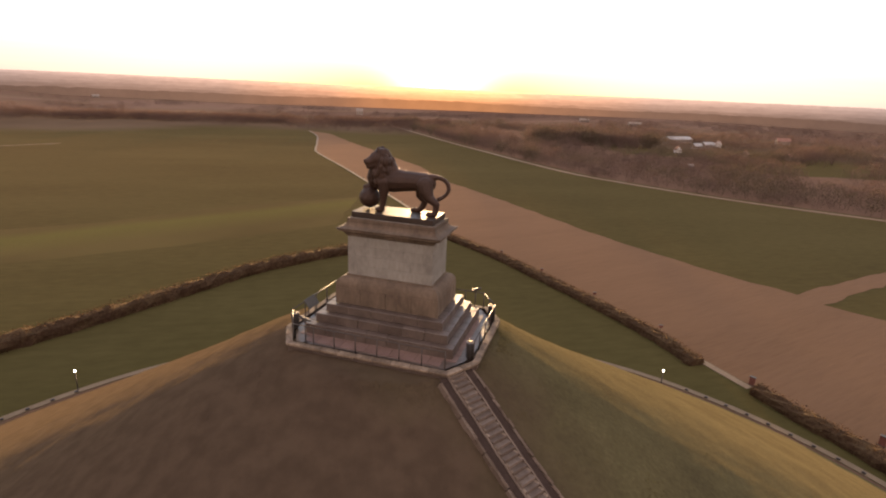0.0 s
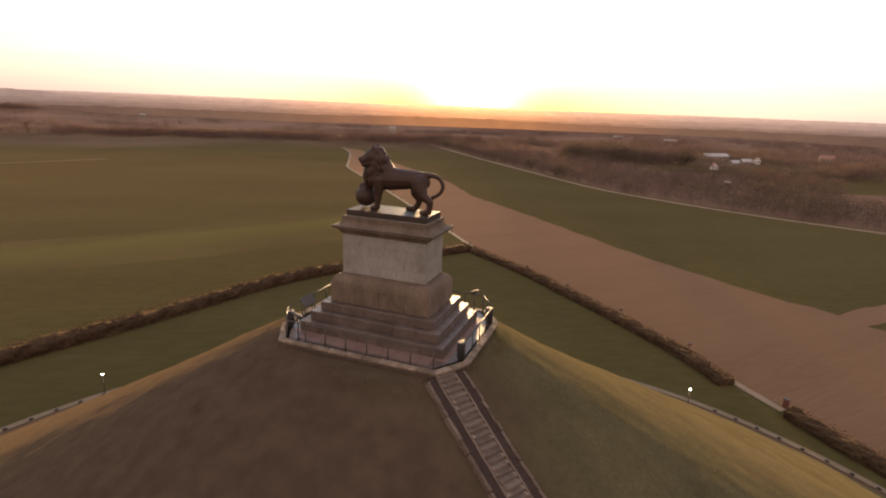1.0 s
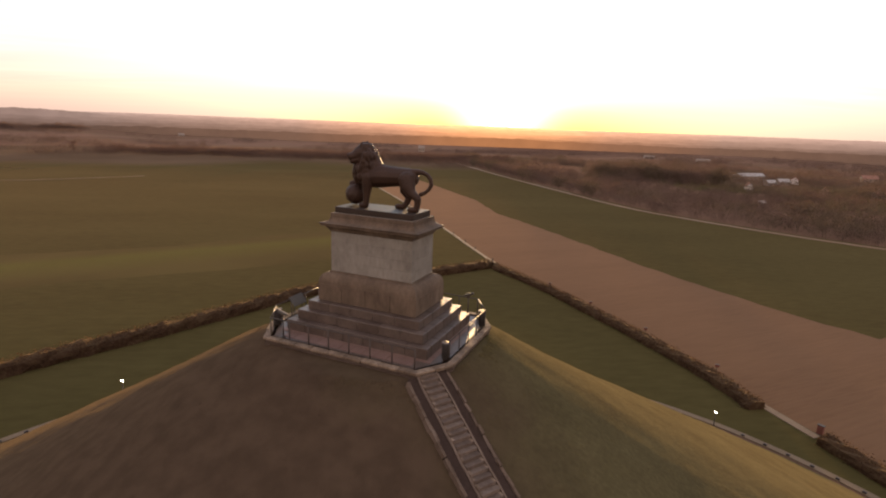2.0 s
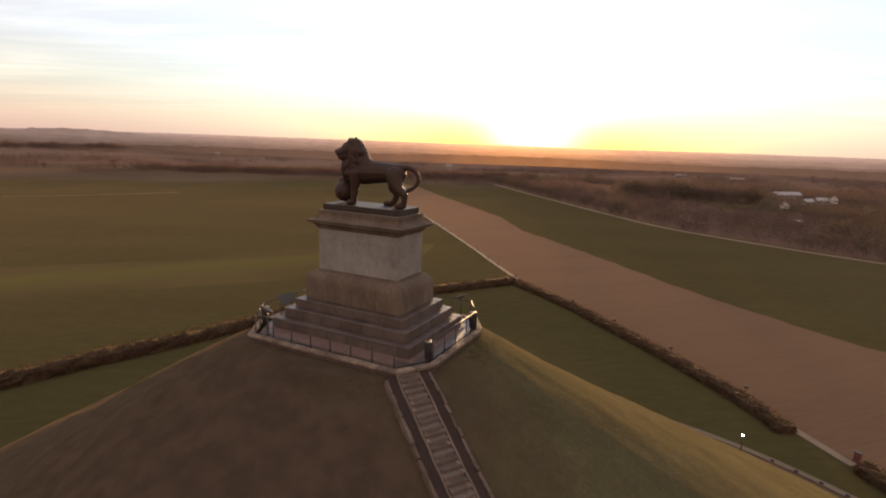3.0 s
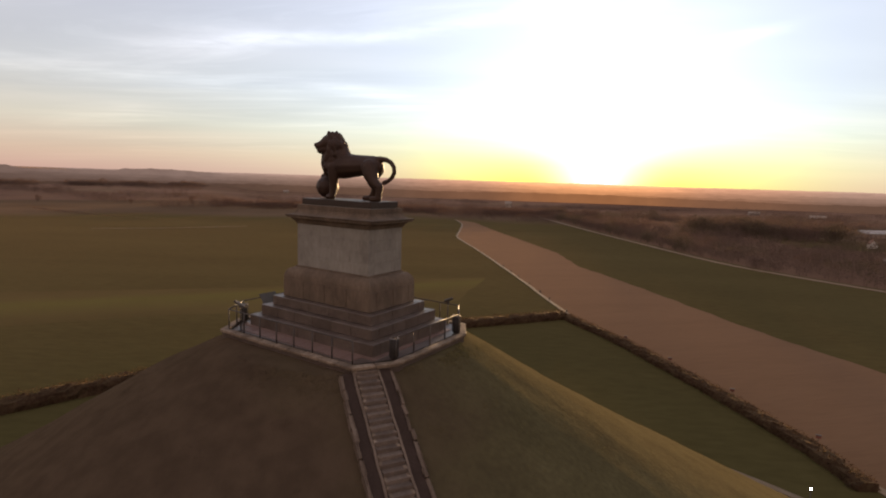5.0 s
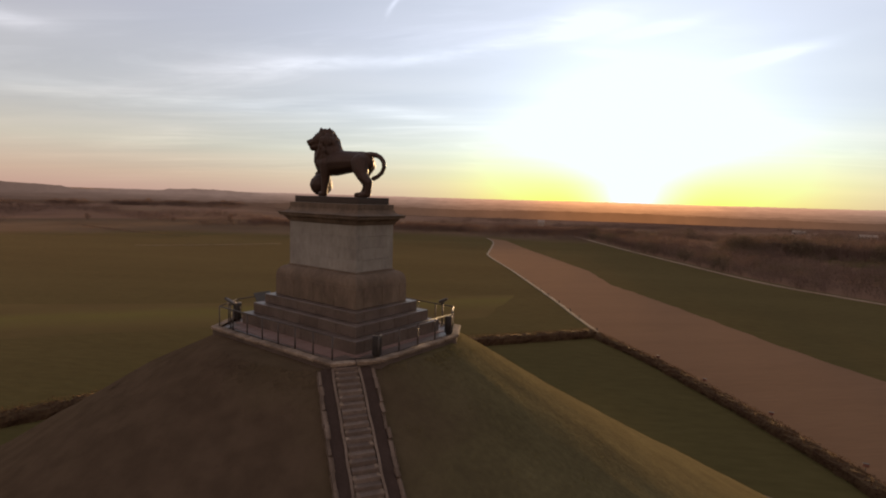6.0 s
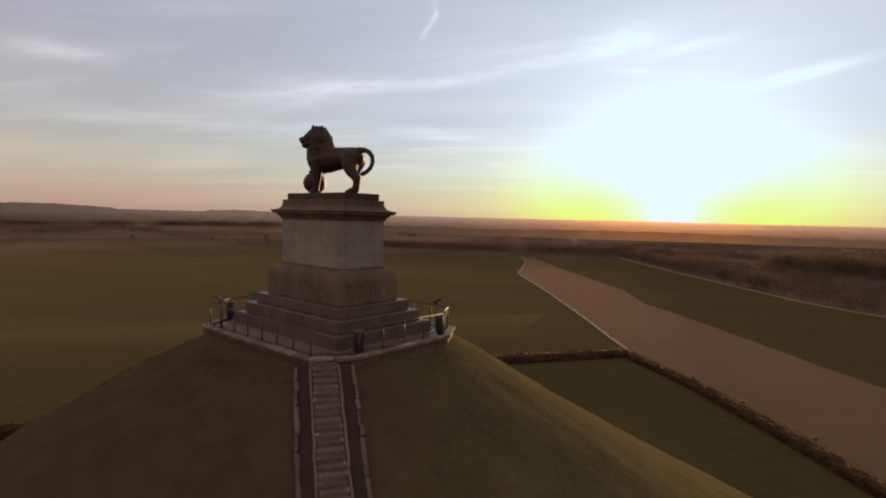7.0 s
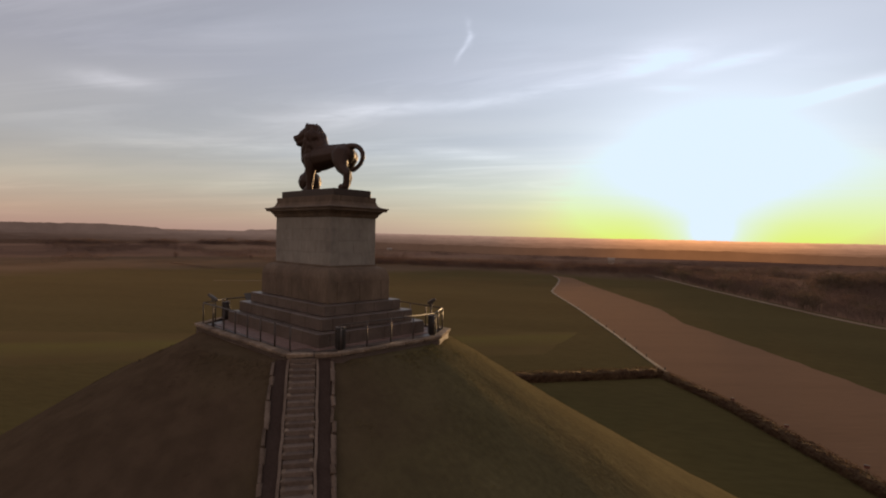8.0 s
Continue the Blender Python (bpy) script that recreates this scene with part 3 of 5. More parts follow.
# ---- the stair ----
def build_stair():
    stair = thing("stair", Matrix(), "long straight stone stair climbing the mound between kerbs", "stair")
    tagged(stair, kind="structure")
    rise, count = 0.18, 222
    bm = bmesh.new()
    box(bm, (0.36, 1.06, 0.20), Matrix(), 0.02)
    shared = mesh_of(bm, "step", M_TREAD)
    turn = Matrix.Rotation(math.atan2(STAIR_DIR.y, STAIR_DIR.x), 4, "Z")
    line, s, z = [], 0.0, 41.2
    while z > 0.2 and len(line) < count:
        p = STAIR_TOP + STAIR_DIR * s
        line.append((p.copy(), z))
        z -= rise
        target = mound_radius(z)
        while (STAIR_TOP + STAIR_DIR * s).length < target + 0.25:
            s += 0.01
    for p, z in line:
        ob = new("step", shared)
        ob.parent = stair
        ob.matrix_world = Matrix.Translation((p.x, p.y, z - 0.02 + random.uniform(-0.012, 0.012))) @ turn @ Matrix.Rotation(random.uniform(-0.02, 0.02), 4, "X")
    bm = bmesh.new()
    box(bm, (0.30, 0.17, 0.20), Matrix(), 0.03)
    ends = mesh_of(bm, "end_stone", M_COPING)
    for i, (p, z) in enumerate(line[:120]):
        for side in (-0.47, 0.47):
            if random.random() < 0.3:
                continue
            q = p + STAIR_SIDE * (side + random.uniform(-0.02, 0.02))
            ob = new("end_stone", ends)
            ob.parent = stair
            ob.matrix_world = Matrix.Translation((q.x, q.y, z - 0.005 + random.uniform(-0.015, 0.02))) @ turn @ Matrix.Rotation(random.uniform(-0.15, 0.15), 4, "Z")
    slope = math.atan2(line[0][1] - line[60][1], (line[60][0] - line[0][0]).length)
    pitch = turn @ Matrix.Rotation(slope, 4, "Y")
    stones = []
    for k in range(4):
        bm = bmesh.new()
        box(bm, (0.42 + 0.13 * k, 0.17, 0.34), Matrix(), 0.018)
        for v in bm.verts:
            v.co += Vector((random.uniform(-.03, .03), random.uniform(-.045, .045), random.uniform(-.045, .045)))
        stones.append((0.43 + 0.13 * k, mesh_of(bm, "kerb_stone", M_STAIR)))
    for off in (-1.26, 1.26):
        s = 0.0
        while s < 46.0:
            length, data = random.choice(stones)
            p = STAIR_TOP + STAIR_DIR * (s + length / 2)
            z = float(np.interp((p - STAIR_TOP).length, [(q - STAIR_TOP).length for q, _ in line], [h for _, h in line]))
            q = p + STAIR_SIDE * (off + random.uniform(-0.03, 0.03))
            ob = new("kerb_stone", data)
            ob.parent = stair
            ob.matrix_world = Matrix.Translation((q.x, q.y, z - 0.09 + random.uniform(-0.04, 0.04))) @ pitch @ Matrix.Rotation(random.uniform(-.05, .05), 4, "Z")
            s += length * math.cos(slope) - 0.015
    for off, width, up, name in ((-0.62, 0.11, 0.10, "inner_kerb"), (0.62, 0.11, 0.10, "inner_kerb")):
        bm = bmesh.new()
        rows = []
        for i, (p, z) in enumerate(line[::2] + [line[-1]]):
            rag = 0.05 * noise.noise((i * 0.9, off, 2.0))
            lift = 0.05 * noise.noise((i * 0.8, off, 6.0))
            q = p + STAIR_SIDE * (off + rag)
            e = STAIR_SIDE * width / 2
            rows.append([bm.verts.new((q.x - e.x, q.y - e.y, z - 0.3)), bm.verts.new((q.x - e.x, q.y - e.y, z + up + lift)),
                         bm.verts.new((q.x + e.x, q.y + e.y, z + up + lift)), bm.verts.new((q.x + e.x, q.y + e.y, z - 0.3))])
        for a, b in zip(rows, rows[1:]):
            for k in range(4):
                bm.faces.new((a[k], a[(k + 1) % 4], b[(k + 1) % 4], b[k]))
        bm.faces.new(rows[0]), bm.faces.new(rows[-1][::-1])
        part(name, bm, M_STAIR, stair, "worn stone kerb")
    for off in (-0.93, 0.93):
        bm = bmesh.new()
        rows = []
        for p, z in line[::3] + [line[-1]]:
            a, b = p + STAIR_SIDE * (off - 0.26), p + STAIR_SIDE * (off + 0.26)
            rows.append([bm.verts.new((a.x, a.y, z - 0.3)), bm.verts.new((a.x, a.y, z + 0.02)), bm.verts.new((b.x, b.y, z + 0.02)), bm.verts.new((b.x, b.y, z - 0.3))])
        for a, b in zip(rows, rows[1:]):
            for k in range(4):
                bm.faces.new((a[k], a[(k + 1) % 4], b[(k + 1) % 4], b[k]))
        part("gutter", bm, M_GUTTER, stair, "dark earth strip beside the steps")


build_stair()

# ---- terrace on top ----


def build_terrace():
    terrace = thing("terrace", Matrix(), "eight-sided stone terrace on top of the mound", "terrace")
    tagged(terrace, kind="structure")
    bm = bmesh.new()
    loft(bm, [octagon(TX - 0.05, TY - 0.05, TC, 40.2), octagon(TX - 0.05, TY - 0.05, TC, 41.30)])
    part("retaining_wall", bm, M_STEP, terrace)
    ring = octagon(TX, TY, TC, 0)
    for i in range(8):
        a, b = Vector(ring[i]), Vector(ring[(i + 1) % 8])
        count = max(1, round((b - a).length / 1.15))
        d = (b - a) / count
        m0 = Matrix.Rotation(math.atan2(d.y, d.x), 4, "Z")
        inward = Vector((-d.y, d.x, 0)).normalized()
        bm = bmesh.new()
        box(bm, (d.length - 0.02, 0.42, 0.16), Matrix(), 0.03)
        for v in bm.verts:
            v.co += Vector((random.uniform(-.01, .01), random.uniform(-.03, .01), random.uniform(-.015, .015)))
        shared = mesh_of(bm, "coping_stone", M_COPING)
        for k in range(count):
            c = a + d * (k + 0.5) + inward * 0.17
            ob = new("coping_stone", shared)
            ob.parent = terrace
            ob.matrix_world = Matrix.Translation((c.x, c.y, 41.41 + 0.02 * random.uniform(-1, 1))) @ m0
    bm = bmesh.new()
    loft(bm, [octagon(TX - 0.42, TY - 0.42, TC - 0.17, 41.1), octagon(TX - 0.42, TY - 0.42, TC - 0.17, 41.42)])
    part("paving_bed", bm, M_STEP, terrace)
    # narrow dark strip laid along the inside of the coping
    bm = bmesh.new()
    outer, inner = octagon(TX - 0.40, TY - 0.40, TC - 0.165, 41.462), octagon(TX - 0.50, TY - 0.50, TC - 0.205, 41.462)
    rows = [[bm.verts.new(p) for p in ring] for ring in (outer, inner)]
    for k in range(8):
        bm.faces.new((rows[0][k], rows[0][(k + 1) % 8], rows[1][(k + 1) % 8], rows[1][k]))
    bmesh.ops.solidify(bm, geom=bm.faces[:], thickness=0.03)
    part("edging", bm, M_EDGING, terrace, "dark edging strip along the coping")
    # slabs of the walk between the lowest step and the coping
    bm = bmesh.new()
    box(bm, (0.785, 0.785, 0.06), Matrix(), 0.01)
    shared = mesh_of(bm, "paving_slab", M_PAVE)
    hx, hy, cut = TX - 0.45, TY - 0.45, TC - 0.1
    for i in range(-8, 9):
        for j in range(-7, 8):
            x, y = 0.8 * i, 0.8 * j
            if abs(x) < 4.4 and abs(y) < 2.9:
                continue
            if abs(x) + 0.39 > hx or abs(y) + 0.39 > hy or (abs(x) + 0.3 - hx) / (0.75 * cut) + (abs(y) + 0.3 - hy) / (1.17 * cut) > -1:
                continue
            ob = new("paving_slab", shared)
            ob.parent = terrace
            ob.matrix_world = Matrix.Translation((x, y, 41.42 + 0.004 * random.random()))
    return terrace


build_terrace()


# ---- pedestal ----
def course(parent, name, hx, hy, z0, z1, count_x, count_y, depth, mat, shift=0.0, bevel=0.02, gap=0.012):
    """A ring of stone blocks along the four sides of a rectangle."""
    h = z1 - z0 - gap
    cache = {}

    def lay(cx, cy, sx, sy):
        key = (round(sx, 3), round(sy, 3))
        if key not in cache:
            bm = bmesh.new()
            box(bm, (sx - gap, sy - gap, h), Matrix(), bevel)
            cache[key] = mesh_of(bm, name, mat)
        ob = new(name, cache[key])
        ob.parent = parent
        ob.matrix_world = Matrix.Translation((cx, cy, (z0 + z1) / 2))

    def cuts(a, b, count):
        edges = [a + (b - a) * k / count for k in range(count + 1)]
        if shift and count > 1:
            edges = [a] + [e + shift * (b - a) / count for e in edges[:-1] if e + shift * (b - a) / count < b - 0.05] + [b]
        return zip(edges, edges[1:])

    for a, b in cuts(-hx, hx, count_x):
        for s in (-1, 1):
            lay((a + b) / 2, s * (hy - depth / 2), b - a, depth)
    for a, b in cuts(-hy + depth, hy - depth, count_y):
        for s in (-1, 1):
            lay(s * (hx - depth / 2), (a + b) / 2, depth, b - a)


def build_pedestal():
    ped = thing("pedestal", Matrix(), "tall weathered limestone pedestal on three broad stone steps", "pedestal")
    # three broad steps
    levels = [(3.92, 2.46, 42.70, 43.25), (4.40, 2.92, 42.10, 42.70), (4.88, 3.38, 41.42, 42.10)]
    for hx, hy, z0, z1 in levels:
        course(ped, "step_block", hx, hy, z0, z1, round(hx / 0.75), round(hy / 0.75), 0.62, M_STEP, 0.0, 0.025)
    bm = bmesh.new()
    loft(bm, [rect(4.4, 2.9, 41.3), rect(4.4, 2.9, 42.0), rect(3.9, 2.4, 42.0), rect(3.9, 2.4, 42.6), rect(3.4, 1.9, 42.6), rect(3.4, 1.9, 43.2)])
    part("core", bm, M_STEP, ped)
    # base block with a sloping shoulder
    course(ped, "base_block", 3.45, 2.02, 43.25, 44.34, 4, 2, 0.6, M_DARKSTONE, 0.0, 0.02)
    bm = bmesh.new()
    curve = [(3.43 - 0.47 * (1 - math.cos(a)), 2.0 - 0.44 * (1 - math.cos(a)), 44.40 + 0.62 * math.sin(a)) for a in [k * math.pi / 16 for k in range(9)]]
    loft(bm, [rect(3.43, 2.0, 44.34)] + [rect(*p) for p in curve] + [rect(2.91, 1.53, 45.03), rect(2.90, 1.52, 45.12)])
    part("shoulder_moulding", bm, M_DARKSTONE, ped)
    # shaft in four courses
    zs = [45.12, 45.76, 46.40, 47.04, 47.66]
    for i, (a, b) in enumerate(zip(zs, zs[1:])):
        course(ped, "stone_block", 2.83, 1.46, a, b, 4 if i % 2 else 3, 2 if i % 2 else 1, 0.5, M_STONE, 0.0, 0.006, 0.006)
    bm = bmesh.new()
    loft(bm, [rect(2.75, 1.38, 43.3), rect(2.75, 1.38, 47.66)])
    part("core", bm, M_STONE, ped)
    # cornice: hollow, projecting slab, hollow back to the upper tier
    bm = bmesh.new()
    loft(bm, [rect(2.84, 1.47, 47.66), rect(2.90, 1.53, 47.72), rect(2.96, 1.58, 47.84), rect(3.08, 1.68, 47.94), rect(3.12, 1.70, 48.00), rect(3.34, 1.84, 48.02),
              rect(3.34, 1.84, 48.10), rect(3.42, 1.90, 48.16), rect(3.42, 1.90, 48.20), rect(3.24, 1.74, 48.22), rect(3.09, 1.60, 48.26), rect(2.98, 1.50, 48.33), rect(2.92, 1.45, 48.43), rect(2.90, 1.43, 48.52)])
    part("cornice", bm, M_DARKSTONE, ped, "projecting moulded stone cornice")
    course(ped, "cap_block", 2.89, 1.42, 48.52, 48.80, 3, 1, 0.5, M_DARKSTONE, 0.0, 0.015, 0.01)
    bm = bmesh.new()
    loft(bm, [rect(2.7, 1.25, 48.5), rect(2.7, 1.25, 48.805)])
    part("core", bm, M_STONE, ped)
    bm = bmesh.new()
    box(bm, (5.40, 2.40, 0.36), Matrix.Translation((0, 0, 48.99)), 0.02)
    part("base_plate", bm, M_PLATE, ped, "dark metal plate under the statue")


build_pedestal()


# ---- the lion ----
def build_lion():
    bm = bmesh.new()

    def ball(p, r, stretch=(1, 1, 1), turn=0.0):
        bmesh.ops.create_icosphere(bm, subdivisions=2, radius=1.0, matrix=Matrix.Translation(p) @ Matrix.Rotation(radians(turn), 4, "Z") @ Matrix.Diagonal((r * stretch[0], r * stretch[1], r * stretch[2], 1)))

    def limb(points):
        """Overlapping balls along a line of (x, y, z, radius)."""
        for a, b in zip(points, points[1:]):
            a, b = np.array(a), np.array(b)
            count = max(2, int(np.linalg.norm((b - a)[:3]) / (0.22 * min(a[3], b[3]))))
            for k in range(count + 1):
                q = a + (b - a) * k / count
                ball(q[:3], q[3])

    # trunk and haunches
    limb([(-1.05, 0.08, 51.06, 0.78), (-0.4, 0.08, 51.05, 0.76), (0.3, 0.1, 51.08, 0.68), (0.9, 0.12, 51.10, 0.62), (1.5, 0.14, 51.12, 0.58), (1.66, 0.14, 51.05, 0.54)])
    # neck, mane and head, turned to the statue's left
    limb([(-1.04, 0.08, 51.35, 0.78), (-1.06, 0.0, 51.75, 0.75), (-1.10, -0.04, 52.15, 0.68), (-1.18, -0.12, 52.45, 0.55)])
    ball((-1.18, 0.0, 52.66), 0.40)
    limb([(-1.22, -0.20, 52.62, 0.44), (-1.42, -0.38, 52.42, 0.42), (-1.60, -0.54, 52.30, 0.31), (-1.82, -0.72, 52.20, 0.235)])
    limb([(-1.50, -0.46, 52.06, 0.30), (-1.74, -0.66, 51.95, 0.21)])
    ball((-1.93, -0.82, 52.28), 0.13)
    limb([(-1.36, -0.44, 52.78, 0.13), (-1.60, -0.52, 52.66, 0.10)])
    for e in ((-1.38, -0.04), (-1.22, -0.46)):
        limb([(e[0], e[1], 52.88, 0.15), (e[0] - 0.02, e[1], 53.06, 0.07)])
    limb([(-1.40, -0.06, 51.6, 0.62), (-1.62, 0.0, 51.15, 0.54), (-1.68, 0.04, 50.75, 0.38), (-1.66, 0.05, 50.50, 0.20)])
    rnd = random.Random(11)
    for _ in range(260):
        a, z = rnd.uniform(0, 2 * math.pi), rnd.uniform(50.9, 52.9)
        u = (z - 50.9) / 2.0
        rr = 0.76 - 0.10 * u - 0.36 * max(0.0, u - 0.7) / 0.3
        x, y = -1.05 - 0.10 * u + rr * math.cos(a), 0.05 - 0.2 * u + rr * math.sin(a) * 0.95
        if (x + 1.7) ** 2 + (y + 0.7) ** 2 < 0.36 and z > 51.8:
            continue
        if z < 51.3 and x > -0.9:
            continue
        ball((x, y, z), rnd.uniform(0.08, 0.17), (0.8, 0.8, 1.7))
    # fore legs: one stands, one rests on the globe
    limb([(-0.85, -0.42, 51.0, 0.42), (-0.84, -0.44, 50.55, 0.35), (-0.86, -0.44, 50.1, 0.26), (-0.92, -0.44, 49.55, 0.20), (-0.95, -0.44, 49.3, 0.20)])
    limb([(-0.96, -0.44, 49.23, 0.20), (-1.25, -0.46, 49.20, 0.18)])
    limb([(-1.2, 0.45, 51.0, 0.42), (-1.55, 0.46, 50.62, 0.34), (-1.9, 0.42, 50.58, 0.25), (-2.15, 0.36, 50.52, 0.20), (-2.44, 0.30, 50.42, 0.18)])
    ball((-2.14, 0.32, 49.77), 0.70)
    # hind legs
    limb([(1.60, -0.14, 51.02, 0.52), (1.72, -0.26, 50.62, 0.43), (1.92, -0.32, 50.25, 0.32), (2.40, -0.32, 49.90, 0.22), (2.38, -0.32, 49.5, 0.19), (2.32, -0.32, 49.28, 0.19)])
    limb([(2.34, -0.32, 49.25, 0.19), (1.92, -0.34, 49.20, 0.18)])
    limb([(1.45, 0.50, 50.95, 0.50), (1.25, 0.54, 50.55, 0.38), (1.18, 0.54, 50.2, 0.28), (1.42, 0.54, 49.8, 0.19), (1.30, 0.54, 49.45, 0.17), (1.15, 0.54, 49.26, 0.17)])
    limb([(1.15, 0.54, 49.22, 0.17), (0.74, 0.52, 49.19, 0.16)])
    # tail
    limb([(1.80, 0.16, 51.42, 0.24), (2.05, 0.18, 51.47, 0.19), (2.40, 0.22, 51.46, 0.15), (2.72, 0.26, 51.32, 0.135), (2.93, 0.28, 51.06, 0.13), (2.99, 0.26, 50.76, 0.125), (2.88, 0.22, 50.48, 0.12),
          (2.66, 0.14, 50.26, 0.12), (2.42, 0.06, 50.14, 0.14)])
    limb([(-0.72, 0.06, 51.90, 0.50), (-0.36, 0.06, 51.52, 0.40), (0.05, 0.08, 51.36, 0.42), (0.9, 0.1, 51.28, 0.44), (1.5, 0.12, 51.26, 0.42)])
    for v in bm.verts:
        v.co.z = 49.17 + (v.co.z - 49.07) * 0.985
        v.co.x += 0.16 * smooth_step(0.6, 1.9, v.co.x)
    lion = part("lion_statue", bm, M_BRONZE, None, "dark cast-iron lion statue with one paw on a globe", True)
    tagged(lion, category="statue")
    remesh = lion.modifiers.new("fuse", "REMESH")
    remesh.mode, remesh.voxel_size, remesh.use_smooth_shade = "VOXEL", 0.035, True
    soft = lion.modifiers.new("soften", "SMOOTH")
    soft.factor, soft.iterations = 0.5, 5


build_lion()
# ---- railing, telescopes, bins on the terrace ----
RX, RY, RC = 6.06, 4.82, 1.60


def build_railing():
    rail = thing("railing", Matrix(), "dark steel railing round the terrace, open at the stair", "railing")
    ring = [Vector(p) for p in octagon(RX, RY, RC, 0)]
    bm = bmesh.new()
    tube(bm, (0, 0, 0), (0, 0, 1.24), 0.040, 0.036, 8)
    tube(bm, (0, 0, 0), (0, 0, 0.03), 0.07, 0.07, 8)
    post = mesh_of(bm, "post", M_RAIL, True)

    def stand(p):
        ob = new("post", post)
        ob.parent = rail
        ob.matrix_world = Matrix.Translation((p.x, p.y, 41.44))

    for i in range(8):
        a, b = ring[i], ring[(i + 1) % 8]
        if i == 1:
            stand(a)
            continue
        count = max(1, round((b - a).length / 1.42))
        for k in range(count):
            stand(a + (b - a) * k / count)
        for z, r, name in ((42.66, 0.034, "top_rail"),):
            bm = bmesh.new()
            tube(bm, (a.x, a.y, z), (b.x, b.y, z), r, r, 8)
            part(name, bm, M_RAIL, rail, "", True)


def build_telescope(x, y, facing):
    t = thing("viewing_telescope", pose(x, y, 41.44, 0, 0, facing), "coin-operated viewing telescope on a slim post", "telescope", "telescopes on the terrace")
    bm = bmesh.new()
    tube(bm, (0, 0, 0), (0, 0, 1.35), 0.045, 0.038)
    tube(bm, (0, 0, 0), (0, 0, 0.04), 0.14, 0.12)
    part("post", bm, M_RAIL, t, "", True)
    bm = bmesh.new()
    box(bm, (0.10, 0.20, 0.16), Matrix.Translation((0, 0, 1.40)), 0.02)
    part("yoke", bm, M_RAIL, t)
    bm = bmesh.new()
    m = Matrix.Translation((0, 0, 1.56)) @ Matrix.Rotation(radians(-24), 4, "Y")
    box(bm, (0.62, 0.22, 0.17), m, 0.05)
    body = part("body", bm, M_STEEL, t, "dull metal telescope body")
    bm = bmesh.new()
    tube(bm, m @ Vector((0.30, 0, 0)), m @ Vector((0.40, 0, 0)), 0.075, 0.085, 12)
    part("lens_hood", bm, M_RAIL, body, "", True)
    bm = bmesh.new()
    tube(bm, m @ Vector((-0.38, 0, 0.01)), m @ Vector((-0.30, 0, 0.01)), 0.04, 0.05, 10)
    part("eyepiece", bm, M_RAIL, body, "", True)
    return t


def build_bin():
    b = thing("litter_bin", pose(5.80, -2.80, 41.45), "dark round litter bin with a pale rim", "bin", "bins on the terrace")
    bm = bmesh.new()
    tube(bm, (0, 0, 0.06), (0, 0, 1.06), 0.20, 0.225, 18)
    body = part("body", bm, M_BIN, b, "", True)
    bm = bmesh.new()
    tube(bm, (0, 0, 0), (0, 0, 0.06), 0.17, 0.17, 18)
    part("foot", bm, M_STEP, b, "", True)
    for k in range(12):
        a = 2 * math.pi * k / 12
        bm = bmesh.new()
        box(bm, (0.02, 0.06, 0.88), pose(0.228 * math.cos(a), 0.228 * math.sin(a), 0.55, 0, 0, math.degrees(a)), 0.006)
        part("slat", bm, M_BIN, body)
    bm = bmesh.new()
    bmesh.ops.create_circle(bm, segments=20, radius=0.255, cap_ends=False)
    made = bmesh.ops.extrude_edge_only(bm, edges=bm.edges[:])
    for v in [g for g in made["geom"] if isinstance(g, bmesh.types.BMVert)]:
        v.co = v.co * 0.55
        v.co.z = 0.03
    for v in bm.verts:
        v.co.z += 1.07
    bmesh.ops.solidify(bm, geom=bm.faces[:], thickness=0.03)
    part("rim", bm, M_RIM, b, "pale metal rim")
    copy_thing(b, pose(5.80, 3.10, 41.45))
    copy_thing(b, pose(-5.80, -3.10, 41.45))


def build_info_panel():
    p = thing("information_panel", pose(-5.62, -1.35, 41.44, 0, 0, 90), "greyish information panel on two posts facing the fields", "sign")
    for x in (-0.4, 0.4):
        bm = bmesh.new()
        box(bm, (0.05, 0.05, 1.1), Matrix.Translation((x, 0, 0.55)), 0.008)
        part("post", bm, M_RAIL, p)
    bm = bmesh.new()
    box(bm, (1.25, 0.04, 0.72), pose(0, 0.0, 1.22, -38), 0.01)
    part("board", bm, M_PANEL, p, "grey glossy board")


build_railing()
build_telescope(4.30, 4.45, -12)
build_telescope(-4.20, -4.52, 200)
build_bin()
build_info_panel()


